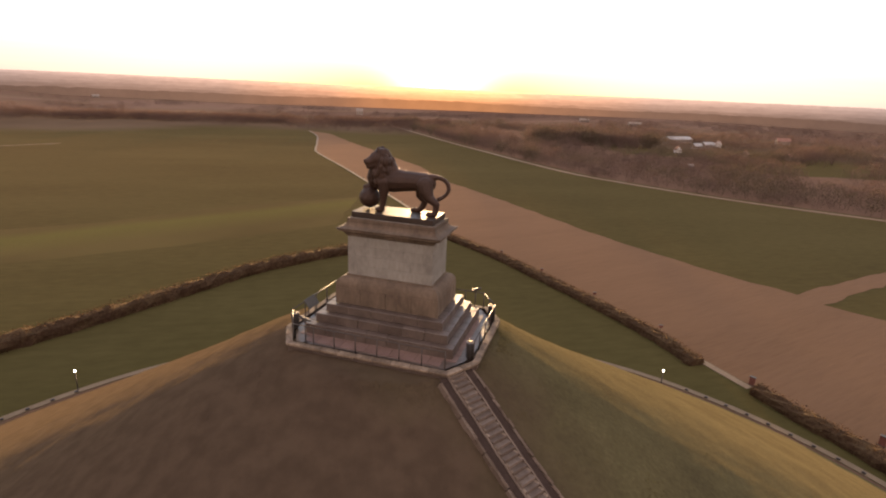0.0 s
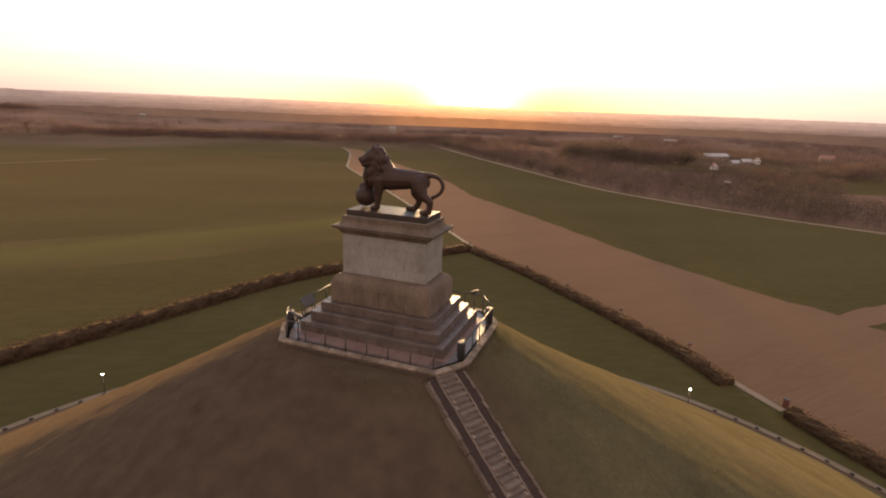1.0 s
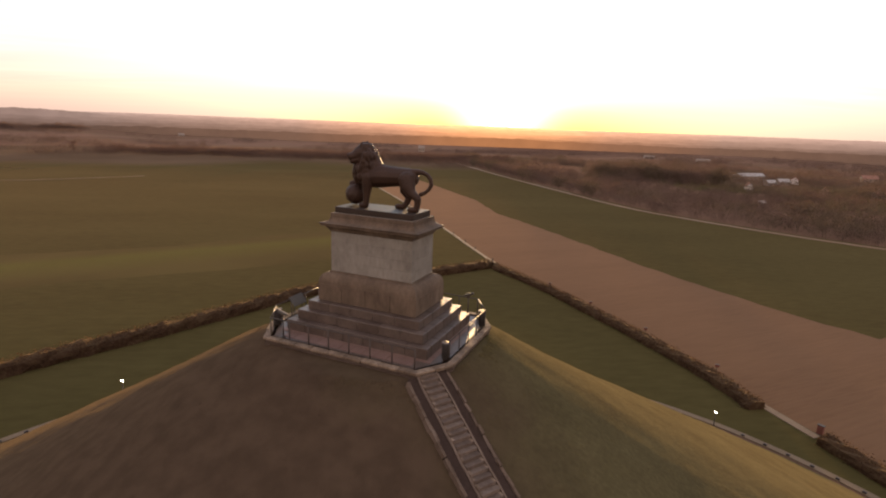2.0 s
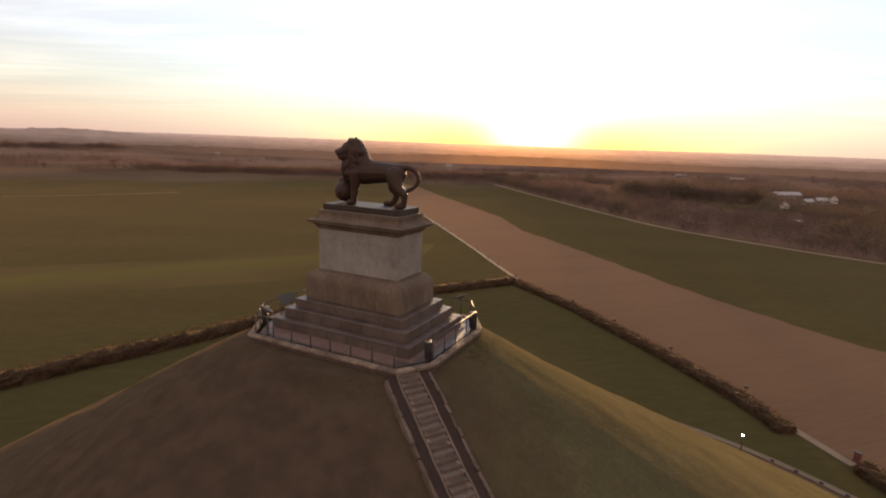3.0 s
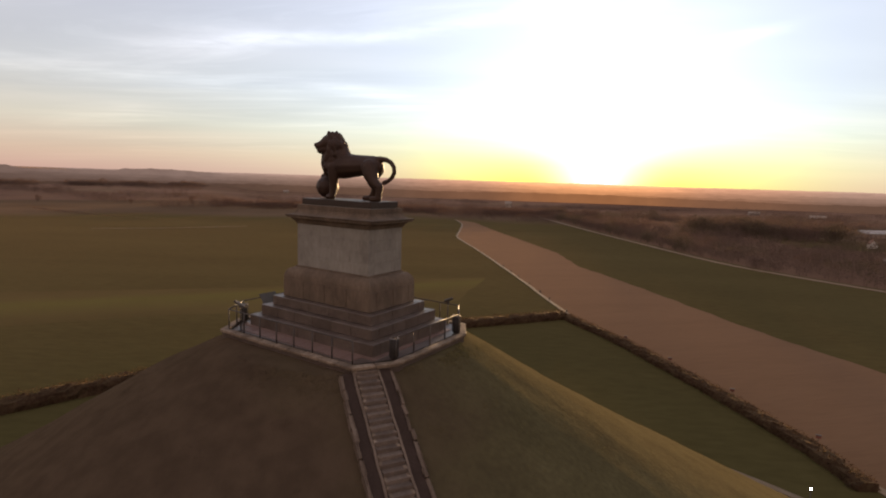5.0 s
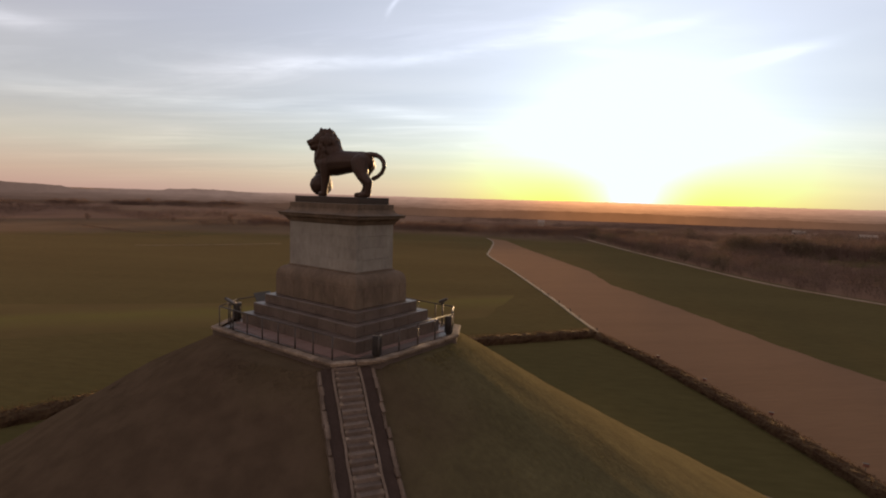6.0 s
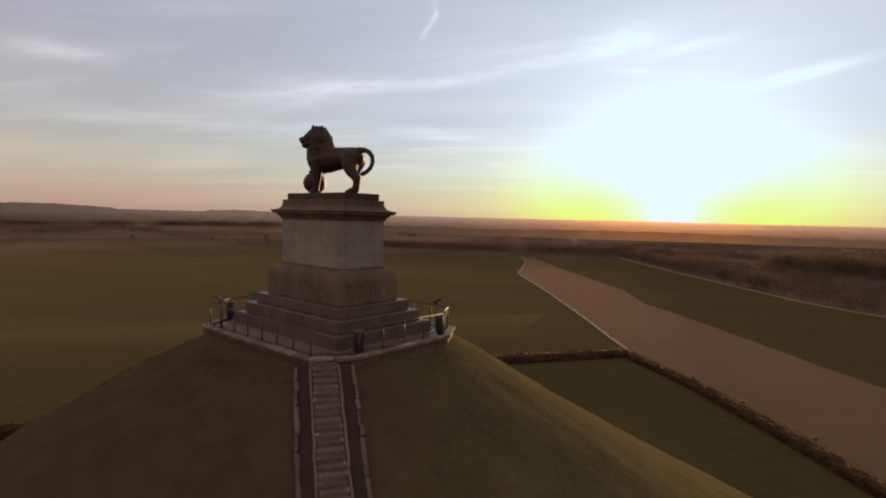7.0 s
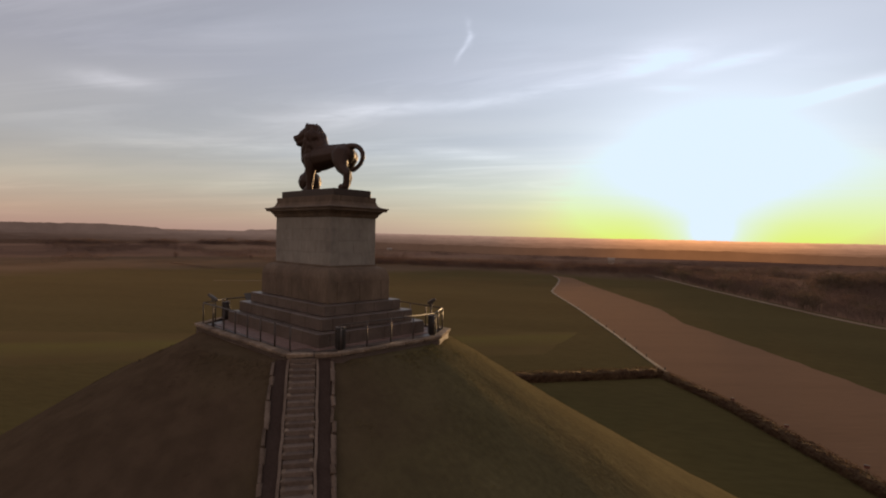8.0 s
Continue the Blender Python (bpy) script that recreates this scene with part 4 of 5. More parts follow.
# ---- hedges ----
def hedge(points, width, height, seed, density=34):
    """A clipped but shaggy hedge: an uneven core under a coat of small leaves."""
    line = smooth_line(points, 1.6)
    rnd = random.Random(seed)
    verts, faces, leaf_verts, leaf_faces = [], [], [], []
    prof = [(-0.5, 0.0), (-0.52, 0.45), (-0.42, 0.85), (-0.18, 1.0), (0.18, 1.0), (0.42, 0.85), (0.52, 0.45), (0.5, 0.0)]
    for i, p in enumerate(line):
        d = (line[min(i + 1, len(line) - 1)] - line[max(i - 1, 0)]).normalized()
        nrm = Vector((-d.y, d.x))
        for k, (u, v) in enumerate(prof):
            j = 1 + 0.22 * noise.noise((p.x / 2.2, p.y / 2.2, k * 1.7)) + 0.12 * rnd.uniform(-1, 1)
            q = p + nrm * (u * width * j * 0.80)
            verts.append((q.x, q.y, v * height * j * 0.80 - 0.1))
    n = len(prof)
    for i in range(len(line) - 1):
        for k in range(n - 1):
            faces.append((i * n + k, i * n + k + 1, (i + 1) * n + k + 1, (i + 1) * n + k))
    faces += [tuple(range(n)), tuple(range(len(verts) - 1, len(verts) - 1 - n, -1))]
    for i in range(len(line) - 1):
        d = (line[i + 1] - line[i])
        nrm = Vector((-d.y, d.x)).normalized()
        for _ in range(density):
            a = rnd.uniform(0, math.pi)
            j = rnd.uniform(0.80, 1.02) + 0.10 * noise.noise((line[i].x / 2.2, line[i].y / 2.2, 2.0))
            u, v = math.cos(a) * 0.54 * width * j, min(1.0, 1.25 * math.sin(a)) * height * j
            q = line[i] + d * rnd.random() + nrm * u
            s = rnd.uniform(0.10, 0.26)
            m = len(leaf_verts)
            for _k in range(3):
                leaf_verts.append((q.x + rnd.uniform(-s, s), q.y + rnd.uniform(-s, s), max(0.02, v) + rnd.uniform(-s, s)))
            leaf_faces.append((m, m + 1, m + 2))
    whole = thing("hedge", Matrix(), "long shaggy brown beech hedge round the mound's lawn", "hedge", "hedges round the lawn")
    for name, v, f in (("core", verts, faces), ("foliage", leaf_verts, leaf_faces)):
        mesh_arrays(name, v, f, M_HEDGE).parent = whole


hedge([(-119, -60), (-118, -20), (-112, 10), (-106, 35), (-100, 54), (-93, 80.5), (-88, 99), (-81, 114), (-73, 127), (-59.5, 147), (-47, 166)], 5.8, 3.2, 1, 150)
hedge([(-45.5, 166.2), (-42.5, 163.4), (-21, 147.4), (-4.2, 132.2), (12.5, 116.4), (28.6, 99.6), (37.0, 87.8)], 4.7, 2.2, 2, 130)
hedge([(47.0, 79.8), (54.2, 71.3), (61.2, 63.4), (71.2, 47.5), (81.2, 24.6), (87.2, 0)], 4.7, 2.3, 3, 130)


# ---- lamps, markers, ring lights ----
def build_lamps():
    lamp = thing("street_lamp", pose(28.5, 74.7, 0), "lit lamp on a dark pole beside the gravel walk", "lamp", "lamps round the mound")
    bm = bmesh.new()
    tube(bm, (0, 0, 0), (0, 0, 3.7), 0.10, 0.075)
    tube(bm, (0, 0, 0), (0, 0, 0.5), 0.12, 0.11)
    part("pole", bm, M_RAIL, lamp, "", True)
    bm = bmesh.new()
    tube(bm, (0, 0, 3.68), (0, 0, 3.82), 0.09, 0.14)
    part("collar", bm, M_RAIL, lamp, "", True)
    bm = bmesh.new()
    bmesh.ops.create_icosphere(bm, subdivisions=2, radius=0.16, matrix=Matrix.Translation((0, 0, 4.0)))
    globe = part("globe", bm, M_LAMP, lamp, "glowing white lamp globe", True)
    bm = bmesh.new()
    tube(bm, (0, 0, 4.15), (0, 0, 4.26), 0.15, 0.04)
    part("cap", bm, M_RAIL, globe, "", True)
    copy_thing(lamp, pose(-76.5, 33.0, 0))


def build_markers():
    post = thing("marker_post", pose(-19.3, 148.6, 0.05), "small red-brown box with pale lid on a post by the hedge", "post", "posts along the hedge")
    bm = bmesh.new()
    box(bm, (0.12, 0.12, 1.7), Matrix.Translation((0, 0, 0.85)), 0.01)
    part("post", bm, M_BARK, post)
    bm = bmesh.new()
    box(bm, (0.95, 0.42, 0.62), Matrix.Translation((0, 0, 1.98)), 0.04)
    head = part("box", bm, M_RED, post)
    bm = bmesh.new()
    box(bm, (1.02, 0.50, 0.09), Matrix.Translation((0, 0, 2.33)), 0.02)
    part("lid", bm, M_PANEL, head, "pale metal lid")
    for x, y in ((-3.3, 134.6), (13.7, 119.3), (30.4, 102.4)):
        copy_thing(post, pose(x, y, 0.05, 0, 0, 12))
    pillar = thing("gate_pillar", pose(47.0, 82.9, 0.05, 0, 0, -35), "stout red-brown gate pillar with a pale cap beside the hedge", "pillar", "pillars by the hedge")
    bm = bmesh.new()
    box(bm, (1.05, 0.62, 1.85), Matrix.Translation((0, 0, 0.92)), 0.04)
    part("shaft", bm, M_RED, pillar)
    bm = bmesh.new()
    box(bm, (1.20, 0.76, 0.14), Matrix.Translation((0, 0, 1.92)), 0.03)
    part("cap", bm, M_PANEL, pillar, "pale stone cap")
    bm = bmesh.new()
    box(bm, (1.18, 0.74, 0.20), Matrix.Translation((0, 0, 0.08)), 0.02)
    part("plinth", bm, M_BARK, pillar)
    copy_thing(pillar, pose(64.5, 68.5, 0.05, 0, 0, -40))


def build_bollards():
    first = None
    line = smooth_line(TRACK, 3.0)
    for i in range(3, 60, 6):
        p = line[i]
        m = pose(p.x + 1.3, p.y - 0.6, 0.05, 0, 0, 11 * i)
        if first is None:
            first = thing("bollard", m, "low dark timber bollard beside the gravel track", "bollard", "bollards along the track")
            bm = bmesh.new()
            box(bm, (0.35, 0.35, 1.0), Matrix.Translation((0, 0, 0.5)), 0.04)
            part("post", bm, M_BARK, first)
            bm = bmesh.new()
            box(bm, (0.42, 0.42, 0.10), Matrix.Translation((0, 0, 1.04)), 0.03)
            part("cap", bm, M_BARK, first)
        else:
            copy_thing(first, m)


def build_ring_lights():
    first = None
    spots = [radians(a) for a in np.arange(40, 68, 2.6)] + [radians(a) for a in np.arange(157, 172, 2.6)]
    for a in spots:
        m = pose(82.5 * math.cos(a), 82.5 * math.sin(a), 0.1, 0, 0, math.degrees(a))
        if first is None:
            first = thing("ground_spotlight", m, "low dark spotlight housing beside the gravel walk", "spotlight", "spotlights round the mound")
            bm = bmesh.new()
            box(bm, (0.34, 0.60, 0.24), Matrix.Translation((0, 0, 0.24)), 0.05)
            part("housing", bm, M_RAIL, first)
            bm = bmesh.new()
            box(bm, (0.3, 0.5, 0.16), Matrix.Translation((0, 0, 0.07)), 0.01)
            part("foot", bm, M_STEP, first)
        else:
            copy_thing(first, m)


build_lamps()
build_markers()
build_bollards()
build_ring_lights()


# ---- buildings in the distance ----
def build_house(x, y, turn, length, width, eaves, ridge, roof_mat, label, name="farmhouse", windows=3, category="house"):
    z = ground_height(x, y)
    h = thing(name, pose(x, y, z, 0, 0, turn), label, category)
    bm = bmesh.new()
    hl, hw = length / 2, width / 2
    rows = [[(sx, -hw, 0), (sx, hw, 0), (sx, hw, eaves), (sx, 0, ridge), (sx, -hw, eaves)] for sx in (-hl, hl)]
    loft(bm, rows)
    part("wall", bm, M_WHITE if "white" in label else M_WALL, h)
    bm = bmesh.new()
    pitch = (ridge - eaves) / hw
    over = 0.5
    for s in (-1, 1):
        vs = []
        for t in (0.05, 0.30):
            for px, py in ((-hl - over, 0), (hl + over, 0), (hl + over, s * (hw + over)), (-hl - over, s * (hw + over))):
                vs.append(bm.verts.new((px, py, ridge - abs(py) * pitch + t)))
        for q in ((0, 1, 2, 3), (7, 6, 5, 4), (0, 4, 5, 1), (1, 5, 6, 2), (2, 6, 7, 3), (3, 7, 4, 0)):
            bm.faces.new([vs[i] for i in q])
    part("roof", bm, roof_mat, h)
    for k in range(windows):
        px = -hl + length * (k + 0.5) / windows
        bm = bmesh.new()
        box(bm, (1.2, 0.12, 1.3), Matrix.Translation((px, -hw - 0.03, eaves * 0.55)), 0.02)
        pane = part("window", bm, M_GLASS, h)
        bm = bmesh.new()
        box(bm, (1.5, 0.22, 0.10), Matrix.Translation((px, -hw - 0.06, eaves * 0.55 - 0.72)), 0.02)
        part("sill", bm, M_WALL, pane)
    bm = bmesh.new()
    box(bm, (1.1, 0.1, 2.1), Matrix.Translation((-hl + length * 0.5 / windows + 2.0, -hw - 0.03, 1.05)), 0.02)
    part("door", bm, M_BARK, h)
    if roof_mat is M_ROOFT or windows < 4:
        bm = bmesh.new()
        box(bm, (0.8, 0.8, 1.8), Matrix.Translation((hl * 0.6, 0, ridge + 0.5)), 0.03)
        part("chimney", bm, M_ROOFT, h)
    return h


# x, y, turn, length, width, eaves, ridge
HAMLET = [(100, 751, 42, 40, 13, 5.0, 8.2, M_ROOFW, "long farm shed with a pale sheet roof", "farm_shed", 6, "shed"),
          (85.5, 603, 96, 9, 6.5, 3.8, 6.8, M_ROOFT, "small white-gabled farmhouse among trees", "farmhouse", 3, "house"),
          (114, 678, 50, 15, 7.0, 3.4, 6.2, M_ROOFW, "pale-roofed barn at the edge of the hamlet", "barn", 4, "barn"),
          (129, 697, 38, 16, 7.5, 4.2, 7.2, M_ROOFW, "pale-roofed barn joined to a farmyard", "barn", 4, "barn"),
          (146, 728, 80, 12, 8, 4.6, 8.2, M_ROOFT, "white-gabled barn behind the farmyard", "barn", 4, "barn"),
          (82, 470, 10, 4.5, 3.5, 2.3, 3.4, M_ROOFW, "small pale-roofed hut hidden in the wood", "hut", 1, "hut"),
          (150, 600, 70, 10, 7, 4.0, 6.8, M_ROOFT, "tile-roofed house with pale walls", "farmhouse", 3, "house"),
          (197, 606, 20, 12, 7, 4.0, 7.0, M_ROOFT, "tile-roofed house behind bare trees", "farmhouse", 3, "house")]
FAR_FARMS = [(-43, 1180, 10, 20, 10, 4.0, 7.0, M_WALL, "distant barn with a dull roof", "barn", 4, "barn"),
             (58, 1130, 15, 24, 10, 4.0, 7.0, M_WALL, "distant low shed with a dull roof", "farm_shed", 5, "shed"),
             (-480, 985, 25, 13, 9, 8.5, 13.0, M_WALL, "lone dull plaster house far across the fields", "farmhouse", 3, "house"),
             (330, 720, 40, 16, 10, 5.0, 9.0, M_ROOFT, "distant tile-roofed house in the wood", "farmhouse", 3, "house"),
             (-1105, 925, 65, 13, 8, 3.5, 6.5, M_WALL, "pale farmhouse far across the valley", "farmhouse", 3, "house"),
             (250, 850, 10, 18, 10, 5.0, 9.0, M_ROOFT, "distant tile-roofed house in the wood", "farmhouse", 3, "house")]
HOUSES = HAMLET + FAR_FARMS


for house in HOUSES:
    build_house(*house)


# ---- trees ----
def leaf_cloud(centres, heights, leaves, size, rng, spread=0.33):
    """Small leaf triangles in uneven crowns, and a thin trunk, for many trees at once."""
    n = len(centres)
    verts, faces = [], []
    c = np.repeat(centres, leaves, axis=0)
    h = np.repeat(heights, leaves)
    clump = rng.integers(0, 7, n * leaves)
    seeds = rng.normal(0, 1, (n, 7, 3)) * 0.75
    base = seeds[np.repeat(np.arange(n), leaves), clump]
    p = base + rng.normal(0, 0.42, (n * leaves, 3))
    length = np.linalg.norm(p, axis=1, keepdims=True)
    p *= np.minimum(1.0, 1.15 / np.maximum(length, 0.01))
    pos = c + np.stack([p[:, 0] * h * spread, p[:, 1] * h * spread, h * (0.58 + 0.34 * p[:, 2])], axis=1)
    pos[:, 2] = np.maximum(pos[:, 2], c[:, 2] + 0.1 * h)
    s = (size * h)[:, None, None]
    tri = pos[:, None, :] + rng.uniform(-1, 1, (n * leaves, 3, 3)) * s
    verts = tri.reshape(-1, 3)
    faces = np.arange(len(verts)).reshape(-1, 3)
    trunk = []
    for k in range(3):
        a = 2 * math.pi * k / 3
        r = heights[:, None] * 0.018
        trunk.append(np.concatenate([centres[:, :2] + r * np.array([[math.cos(a), math.sin(a)]]), centres[:, 2:3] - 0.2], axis=1))
    trunk.append(np.concatenate([centres[:, :2], centres[:, 2:3] + heights[:, None] * 0.85], axis=1))
    tv = np.stack(trunk, axis=1).reshape(-1, 3)
    i0 = len(verts) + 4 * np.arange(n)
    tf = np.concatenate([np.stack([i0 + a, i0 + b, i0 + 3], axis=1) for a, b in ((0, 1), (1, 2), (2, 0))])
    return np.concatenate([verts, tv]), np.concatenate([faces, tf])


def wood(spots, heights, leaves, size, seed, label, mat=None, spread=0.33):
    rng = np.random.default_rng(seed)
    v, f = leaf_cloud(np.array(spots, dtype=float), np.array(heights, dtype=float), leaves, size, rng, spread)
    me = bpy.data.meshes.new("wood")
    me.vertices.add(len(v))
    me.vertices.foreach_set("co", v.astype(np.float32).ravel())
    me.loops.add(len(f) * 3)
    me.loops.foreach_set("vertex_index", f.astype(np.int32).ravel())
    me.polygons.add(len(f))
    me.polygons.foreach_set("loop_start", np.arange(0, len(f) * 3, 3, dtype=np.int32))
    me.update(calc_edges=True)
    me.materials.append(mat or M_WOOD)
    tagged(new("wood", me), label, "wood", "", "stuff")


def near_house(x, y):
    for h in HOUSES:
        d = math.hypot(h[0], h[1])
        along = (x * h[0] + y * h[1]) / d
        across = abs(x * h[1] - y * h[0]) / d
        if across < h[3] * 0.5 and -24 < along - d < 12:
            return True
    return False


def forest_floor():
    edge = smooth_line(LANE, 30.0)[:-1]
    near, far = [], []
    for i, p in enumerate(edge):
        d = (edge[min(i + 1, len(edge) - 1)] - edge[max(i - 1, 0)]).normalized()
        nrm = Vector((d.y, -d.x))
        if nrm.dot(p) < 0:
            nrm = -nrm
        near.append(p + nrm * 6)
        far.append(p + Vector((0.42, 0.91)) * (190 + 60 * noise.noise((i * 0.4, 1.0, 2.0))))
    field("forest_floor", [(p.x, p.y) for p in near + far[::-1]], 0.06, M_LITTER, "brown leaf litter under the wood")


def build_woods():
    rnd = random.Random(21)
    edge = smooth_line(LANE, 6.0)
    spots, heights = [], []
    while len(spots) < 4800:
        i = rnd.randrange(2, len(edge) - 1)
        p = edge[i]
        d = (edge[i + 1] - edge[i - 1]).normalized()
        nrm = Vector((d.y, -d.x))
        if nrm.dot(p) < 0:
            nrm = -nrm
        depth = 6 + 420 * rnd.random() ** 1.5
        q = p + nrm * depth + d * rnd.uniform(-6, 6)
        gap = noise.noise((q.x / 70, q.y / 70, 9.0))
        if depth > 110 and gap > 0.12 or near_house(q.x, q.y):
            continue
        spots.append((q.x, q.y, ground_height(q.x, q.y)))
        heights.append(rnd.uniform(8, 11.5) * (1.3 if rnd.random() < 0.03 else 1.0) + 7 * max(0.0, noise.noise((q.x / 90, q.y / 90, 2.0))) - 1.5 * math.exp(-depth / 14))
    for _ in range(380):
        a, r = rnd.uniform(0, 6.28), rnd.random() ** 0.5
        q = (-10 + 75 * r * math.cos(a), 640 + 34 * r * math.sin(a))
        if not near_house(*q):
            spots.append((*q, ground_height(*q)))
            heights.append(rnd.uniform(13, 20))
    dark = [k for k in range(len(spots)) if noise.noise((spots[k][0] / 45, spots[k][1] / 45, 6.0)) > 0.22 or rnd.random() < 0.06]
    bare = sorted(set(range(len(spots))) - set(dark))
    wood([spots[k] for k in bare], [heights[k] for k in bare], 190, 0.030, 31, "bare reddish-brown autumn wood beyond the lane", None, 0.47)
    wood([spots[k] for k in dark], [heights[k] * 1.1 for k in dark], 190, 0.032, 37, "dark olive evergreen clumps in the autumn wood", M_EVER, 0.42)
    # belt of trees at the far side of the left meadow
    belt = smooth_line([(-700, 456), (-630, 492), (-575, 530), (-515, 575), (-455, 610), (-400, 640), (-345, 665), (-300, 695), (-200, 760)], 5.0)
    spots, heights = [], []
    while len(spots) < 2500:
        i = rnd.randrange(1, len(belt) - 1)
        p = belt[i]
        out = p.normalized() * (85 * rnd.random() ** 1.4 + 18 * noise.noise((p.x / 60, p.y / 60, 7.0)))
        q = p + out + Vector((rnd.uniform(-14, 14), rnd.uniform(-14, 14)))
        thin = noise.noise((q.x / 80, q.y / 80, 5.0)) + 0.5 * noise.noise((q.x / 28, q.y / 28, 3.0))
        if near_house(q.x, q.y) or thin > 0.10 + 0.3 * rnd.random():
            continue
        spots.append((q.x, q.y, ground_height(q.x, q.y)))
        heights.append(rnd.uniform(6, 10) * (1.25 - 1.3 * max(0.0, thin)))
    wood(spots, heights, 110, 0.040, 32, "dark brown tree belt beyond the meadow", M_BELT, 0.45)
    # wooded rise across the valley, and a field hedge
    spots, heights = [], []
    for lo, hi, trees in ((147.4, 152.2, 330), (151.6, 155.6, 300), (155.0, 160.2, 360), (160.6, 165.0, 240), (165.6, 173.0, 380)):
        for _ in range(trees):
            u = rnd.betavariate(2.2, 2.2)
            a = radians(lo + (hi - lo) * u)
            r = 1370 + 50 * noise.noise((a * 9, 4.0, 1.0)) + 60 * rnd.random()
            x, y = r * math.cos(a), r * math.sin(a)
            spots.append((x, y, ground_height(x, y)))
            heights.append(rnd.uniform(6, 12) * (0.8 + 0.3 * math.sin(math.pi * u)) + 9 * max(0.0, noise.noise((a * 110, 2.0, 5.0))))
    wood(spots, heights, 60, 0.055, 35, "brown wood on a far rise", None, 0.42)
    spots, heights = [], []
    for _ in range(320):
        u = rnd.random() ** 0.9
        spots.append((-760 + 236 * u + rnd.uniform(-1, 1), 242 + 10 * u + 24 * u ** 4 + rnd.uniform(-1, 1), -0.3))
        heights.append(rnd.uniform(1.6, 2.8) * (1.2 - 0.6 * u))
    wood(spots, heights, 45, 0.07, 36, "low dark hedgerow between two fields")
    # woods and copses between the fields, closing up towards the skyline
    spots, heights = [], []
    while len(spots) < 9000:
        a, r = radians(rnd.uniform(30, 195)), 640 + 700 * rnd.random() ** 0.8
        x, y = r * math.cos(a), r * math.sin(a)
        cover = noise.noise((x / 210, y / 90, 4.0)) + 0.35 * noise.noise((x / 60, y / 60, 8.0))
        if cover < (0.02 if a < radians(100) else 0.22) - 0.15 * (r - 640) / 700 or near_house(x, y) or a > radians(135) and r < 800:
            continue
        spots.append((x, y, ground_height(x, y) - 1))
        heights.append(rnd.uniform(7, 12))
    wood(spots, heights, 55, 0.055, 33, "woods and copses between fields towards the skyline", None, 0.5)


def build_lone_tree(x, y, h, seed):
    z = ground_height(x, y)
    tree = thing("tree", pose(x, y, z), "lone round-crowned brown tree beyond the meadow", "tree", "lone trees")
    bm = bmesh.new()
    tube(bm, (0, 0, -0.2), (0, 0, h * 0.55), h * 0.03, h * 0.015, 8)
    for k in range(7):
        a, z0 = k * 0.9, h * (0.25 + 0.05 * k)
        tube(bm, (0, 0, z0), (h * 0.25 * math.cos(a), h * 0.25 * math.sin(a), z0 + h * 0.25), h * 0.012, h * 0.004, 6)
    part("trunk", bm, M_BARK, tree, "", True)
    v, f = leaf_cloud(np.zeros((1, 3)), np.array([h]), 1500, 0.028, np.random.default_rng(seed))
    bm = bmesh.new()
    vs = [bm.verts.new(p) for p in v[:-4]]
    for t in f[:-3]:
        bm.faces.new([vs[int(i)] for i in t])
    part("crown", bm, M_BELT, tree)


forest_floor()
build_woods()
for x, y, h, s in ((-905, 300, 11, 3), (-800, 380, 9, 5), (-745, 443, 15, 6)):
    build_lone_tree(x, y, h, s)


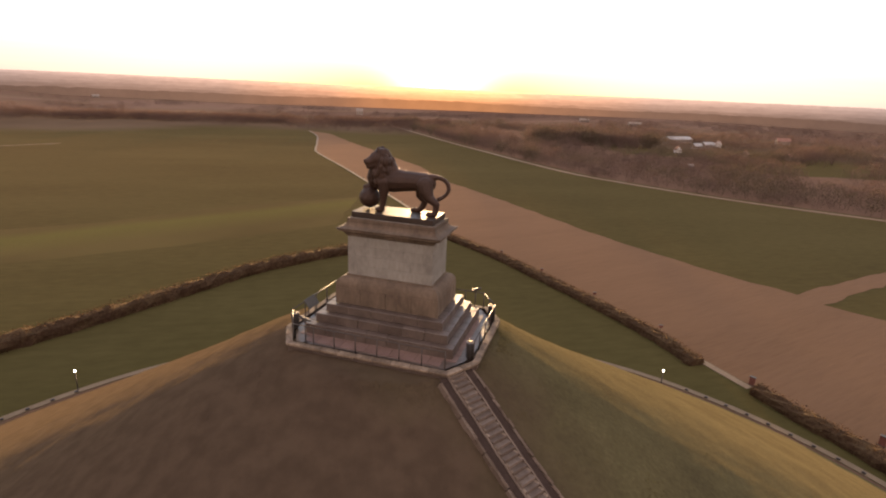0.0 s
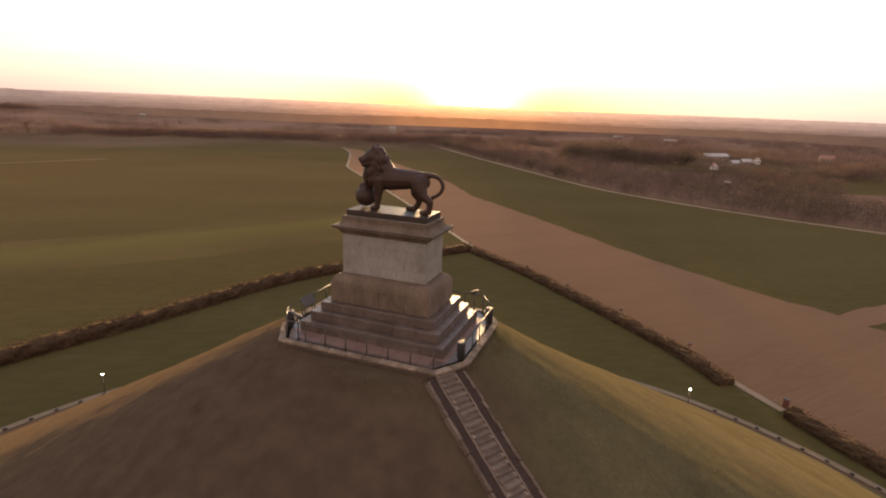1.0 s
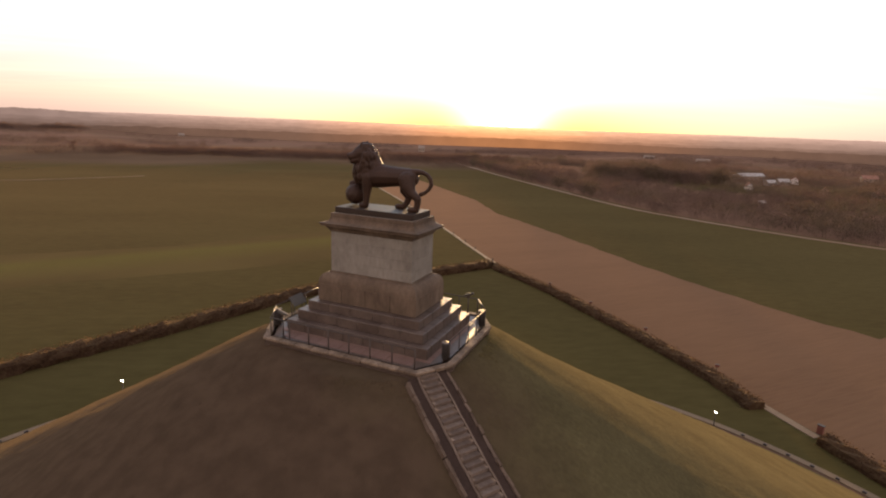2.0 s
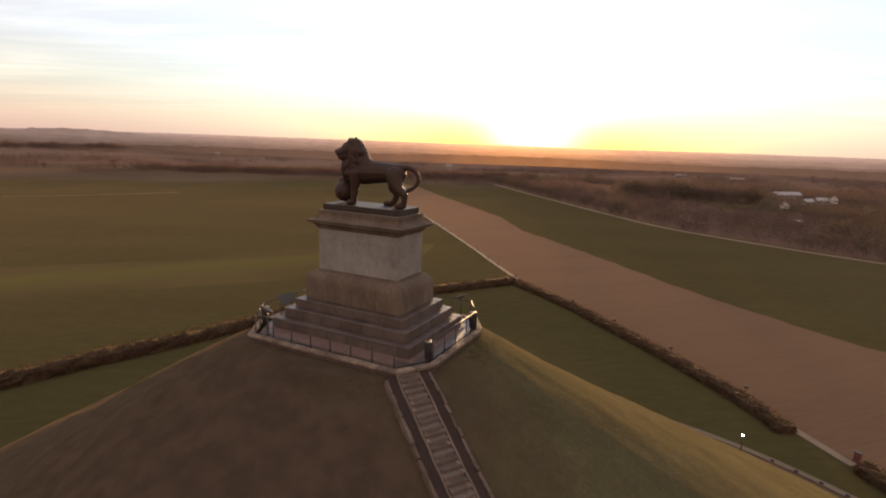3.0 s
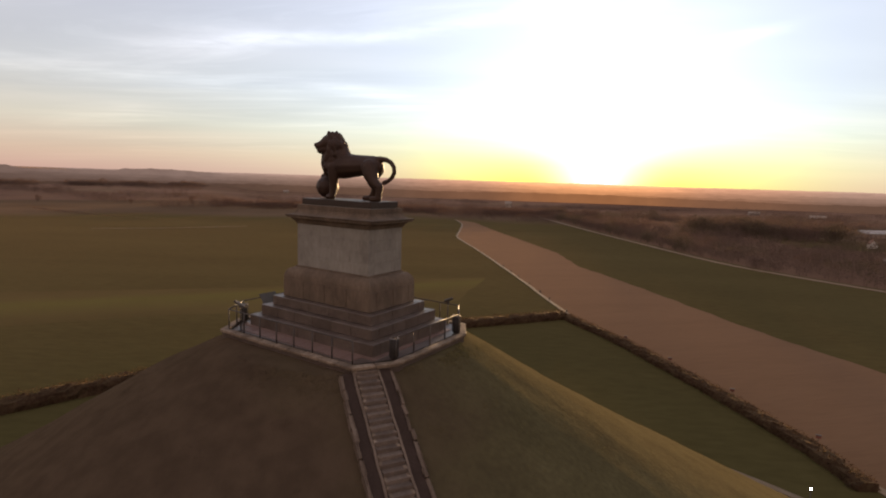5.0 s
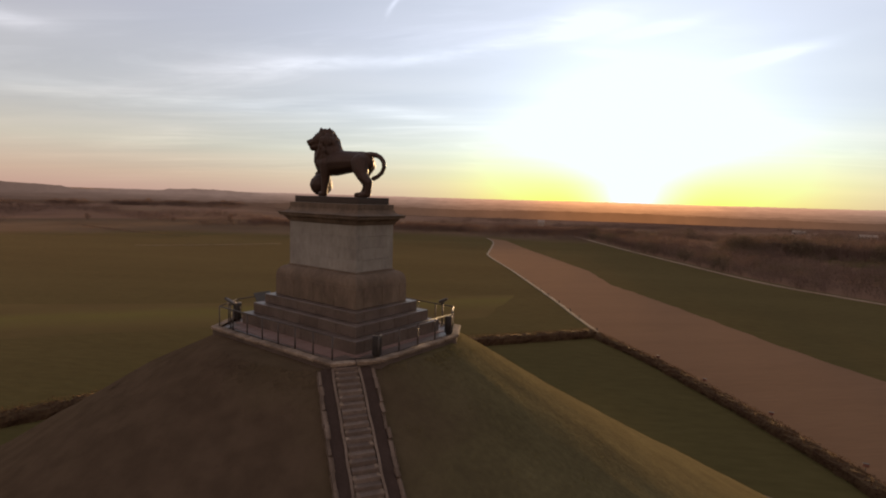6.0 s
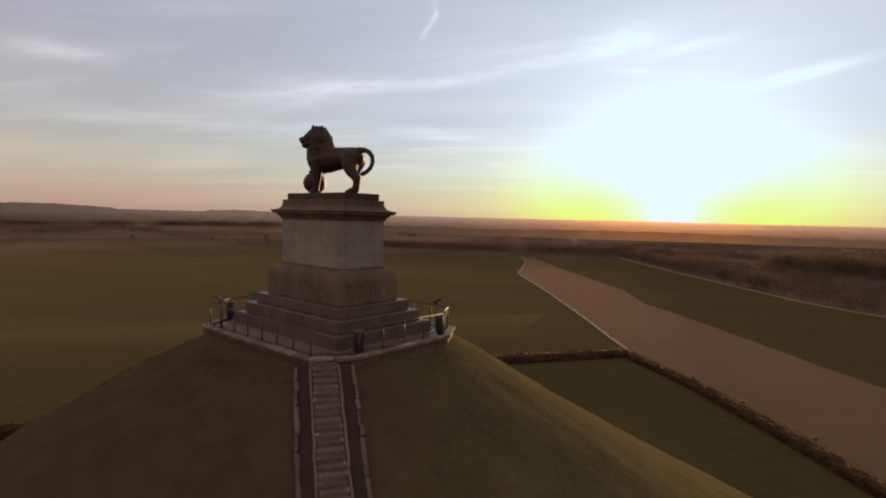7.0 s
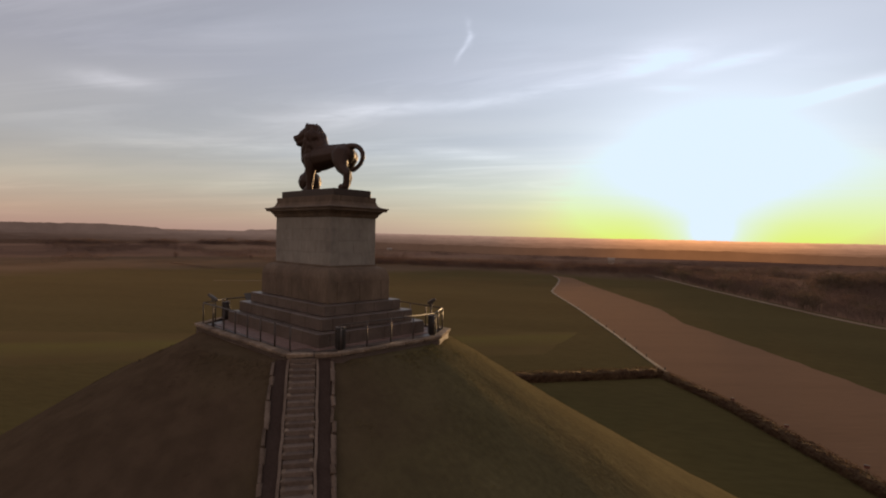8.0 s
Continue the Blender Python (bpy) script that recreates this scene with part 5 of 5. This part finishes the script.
# ---- skyline ----
def ridge_material(name, glow):
    """Woods far off; evening haze, brightest under the sun, is put in as emission."""
    mat = material(name, [(0.06, 0.035, 0.025), (0.10, 0.06, 0.04)], 300, fine=10, bump=0, rough=1.0, spec=0.0)
    nodes, links = mat.node_tree.nodes, mat.node_tree.links
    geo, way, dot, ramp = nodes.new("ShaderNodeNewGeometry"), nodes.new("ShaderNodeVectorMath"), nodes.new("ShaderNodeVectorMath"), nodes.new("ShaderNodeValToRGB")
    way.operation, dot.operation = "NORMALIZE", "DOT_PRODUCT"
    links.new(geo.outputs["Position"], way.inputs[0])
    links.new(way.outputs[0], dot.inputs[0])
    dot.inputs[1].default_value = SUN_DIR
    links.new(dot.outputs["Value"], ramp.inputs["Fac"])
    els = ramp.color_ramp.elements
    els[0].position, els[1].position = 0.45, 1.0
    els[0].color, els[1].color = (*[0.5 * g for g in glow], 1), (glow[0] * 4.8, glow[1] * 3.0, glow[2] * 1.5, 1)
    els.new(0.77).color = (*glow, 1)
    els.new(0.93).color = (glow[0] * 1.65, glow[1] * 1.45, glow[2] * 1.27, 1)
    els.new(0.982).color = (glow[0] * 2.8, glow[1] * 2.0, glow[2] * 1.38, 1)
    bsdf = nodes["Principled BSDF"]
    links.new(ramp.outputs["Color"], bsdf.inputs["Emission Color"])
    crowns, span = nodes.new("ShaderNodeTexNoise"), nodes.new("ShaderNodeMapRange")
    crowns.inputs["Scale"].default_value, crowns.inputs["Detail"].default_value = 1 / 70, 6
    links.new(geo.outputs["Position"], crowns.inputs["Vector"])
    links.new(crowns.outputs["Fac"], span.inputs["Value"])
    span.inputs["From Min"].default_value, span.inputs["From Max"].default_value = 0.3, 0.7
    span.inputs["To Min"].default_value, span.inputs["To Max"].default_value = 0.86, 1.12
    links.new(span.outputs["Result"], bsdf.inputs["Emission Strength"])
    return mat


def skyline(radius, base, swing, glow, seed, label, hill=0.0):
    """A far wooded ridge that closes the view, its haze an emitted glow."""
    verts, faces, n = [], [], 2400
    for k in range(n):
        a = 2 * math.pi * k / n
        x, y = radius * math.cos(a), radius * math.sin(a)
        top = base + swing * noise.noise((x / 700, y / 700, seed)) + 0.5 * swing * noise.noise((x / 160, y / 160, seed)) + 2.2 * noise.noise((x / 30, y / 30, seed)) + 1.2 * noise.noise((x / 9, y / 9, seed))
        top += hill * (smooth_step(radians(142), radians(151.5), a) - 0.55 * smooth_step(radians(154.5), radians(155.4), a)
                       + 0.50 * smooth_step(radians(162.2), radians(163.1), a) + 0.38 * smooth_step(radians(163), radians(167), a)) * (1 - smooth_step(radians(186), radians(205), a))
        verts += [(x, y, -60), (x, y, top), (x * 1.015, y * 1.015, top - 3)]
    for k in range(n):
        a, b = 3 * k, 3 * ((k + 1) % n)
        faces += [(a, b, b + 1, a + 1), (a + 1, b + 1, b + 2, a + 2)]
    mesh_arrays("backdrop", verts, faces, ridge_material("haze_glow_ridge", glow), "structure", label, "hills")


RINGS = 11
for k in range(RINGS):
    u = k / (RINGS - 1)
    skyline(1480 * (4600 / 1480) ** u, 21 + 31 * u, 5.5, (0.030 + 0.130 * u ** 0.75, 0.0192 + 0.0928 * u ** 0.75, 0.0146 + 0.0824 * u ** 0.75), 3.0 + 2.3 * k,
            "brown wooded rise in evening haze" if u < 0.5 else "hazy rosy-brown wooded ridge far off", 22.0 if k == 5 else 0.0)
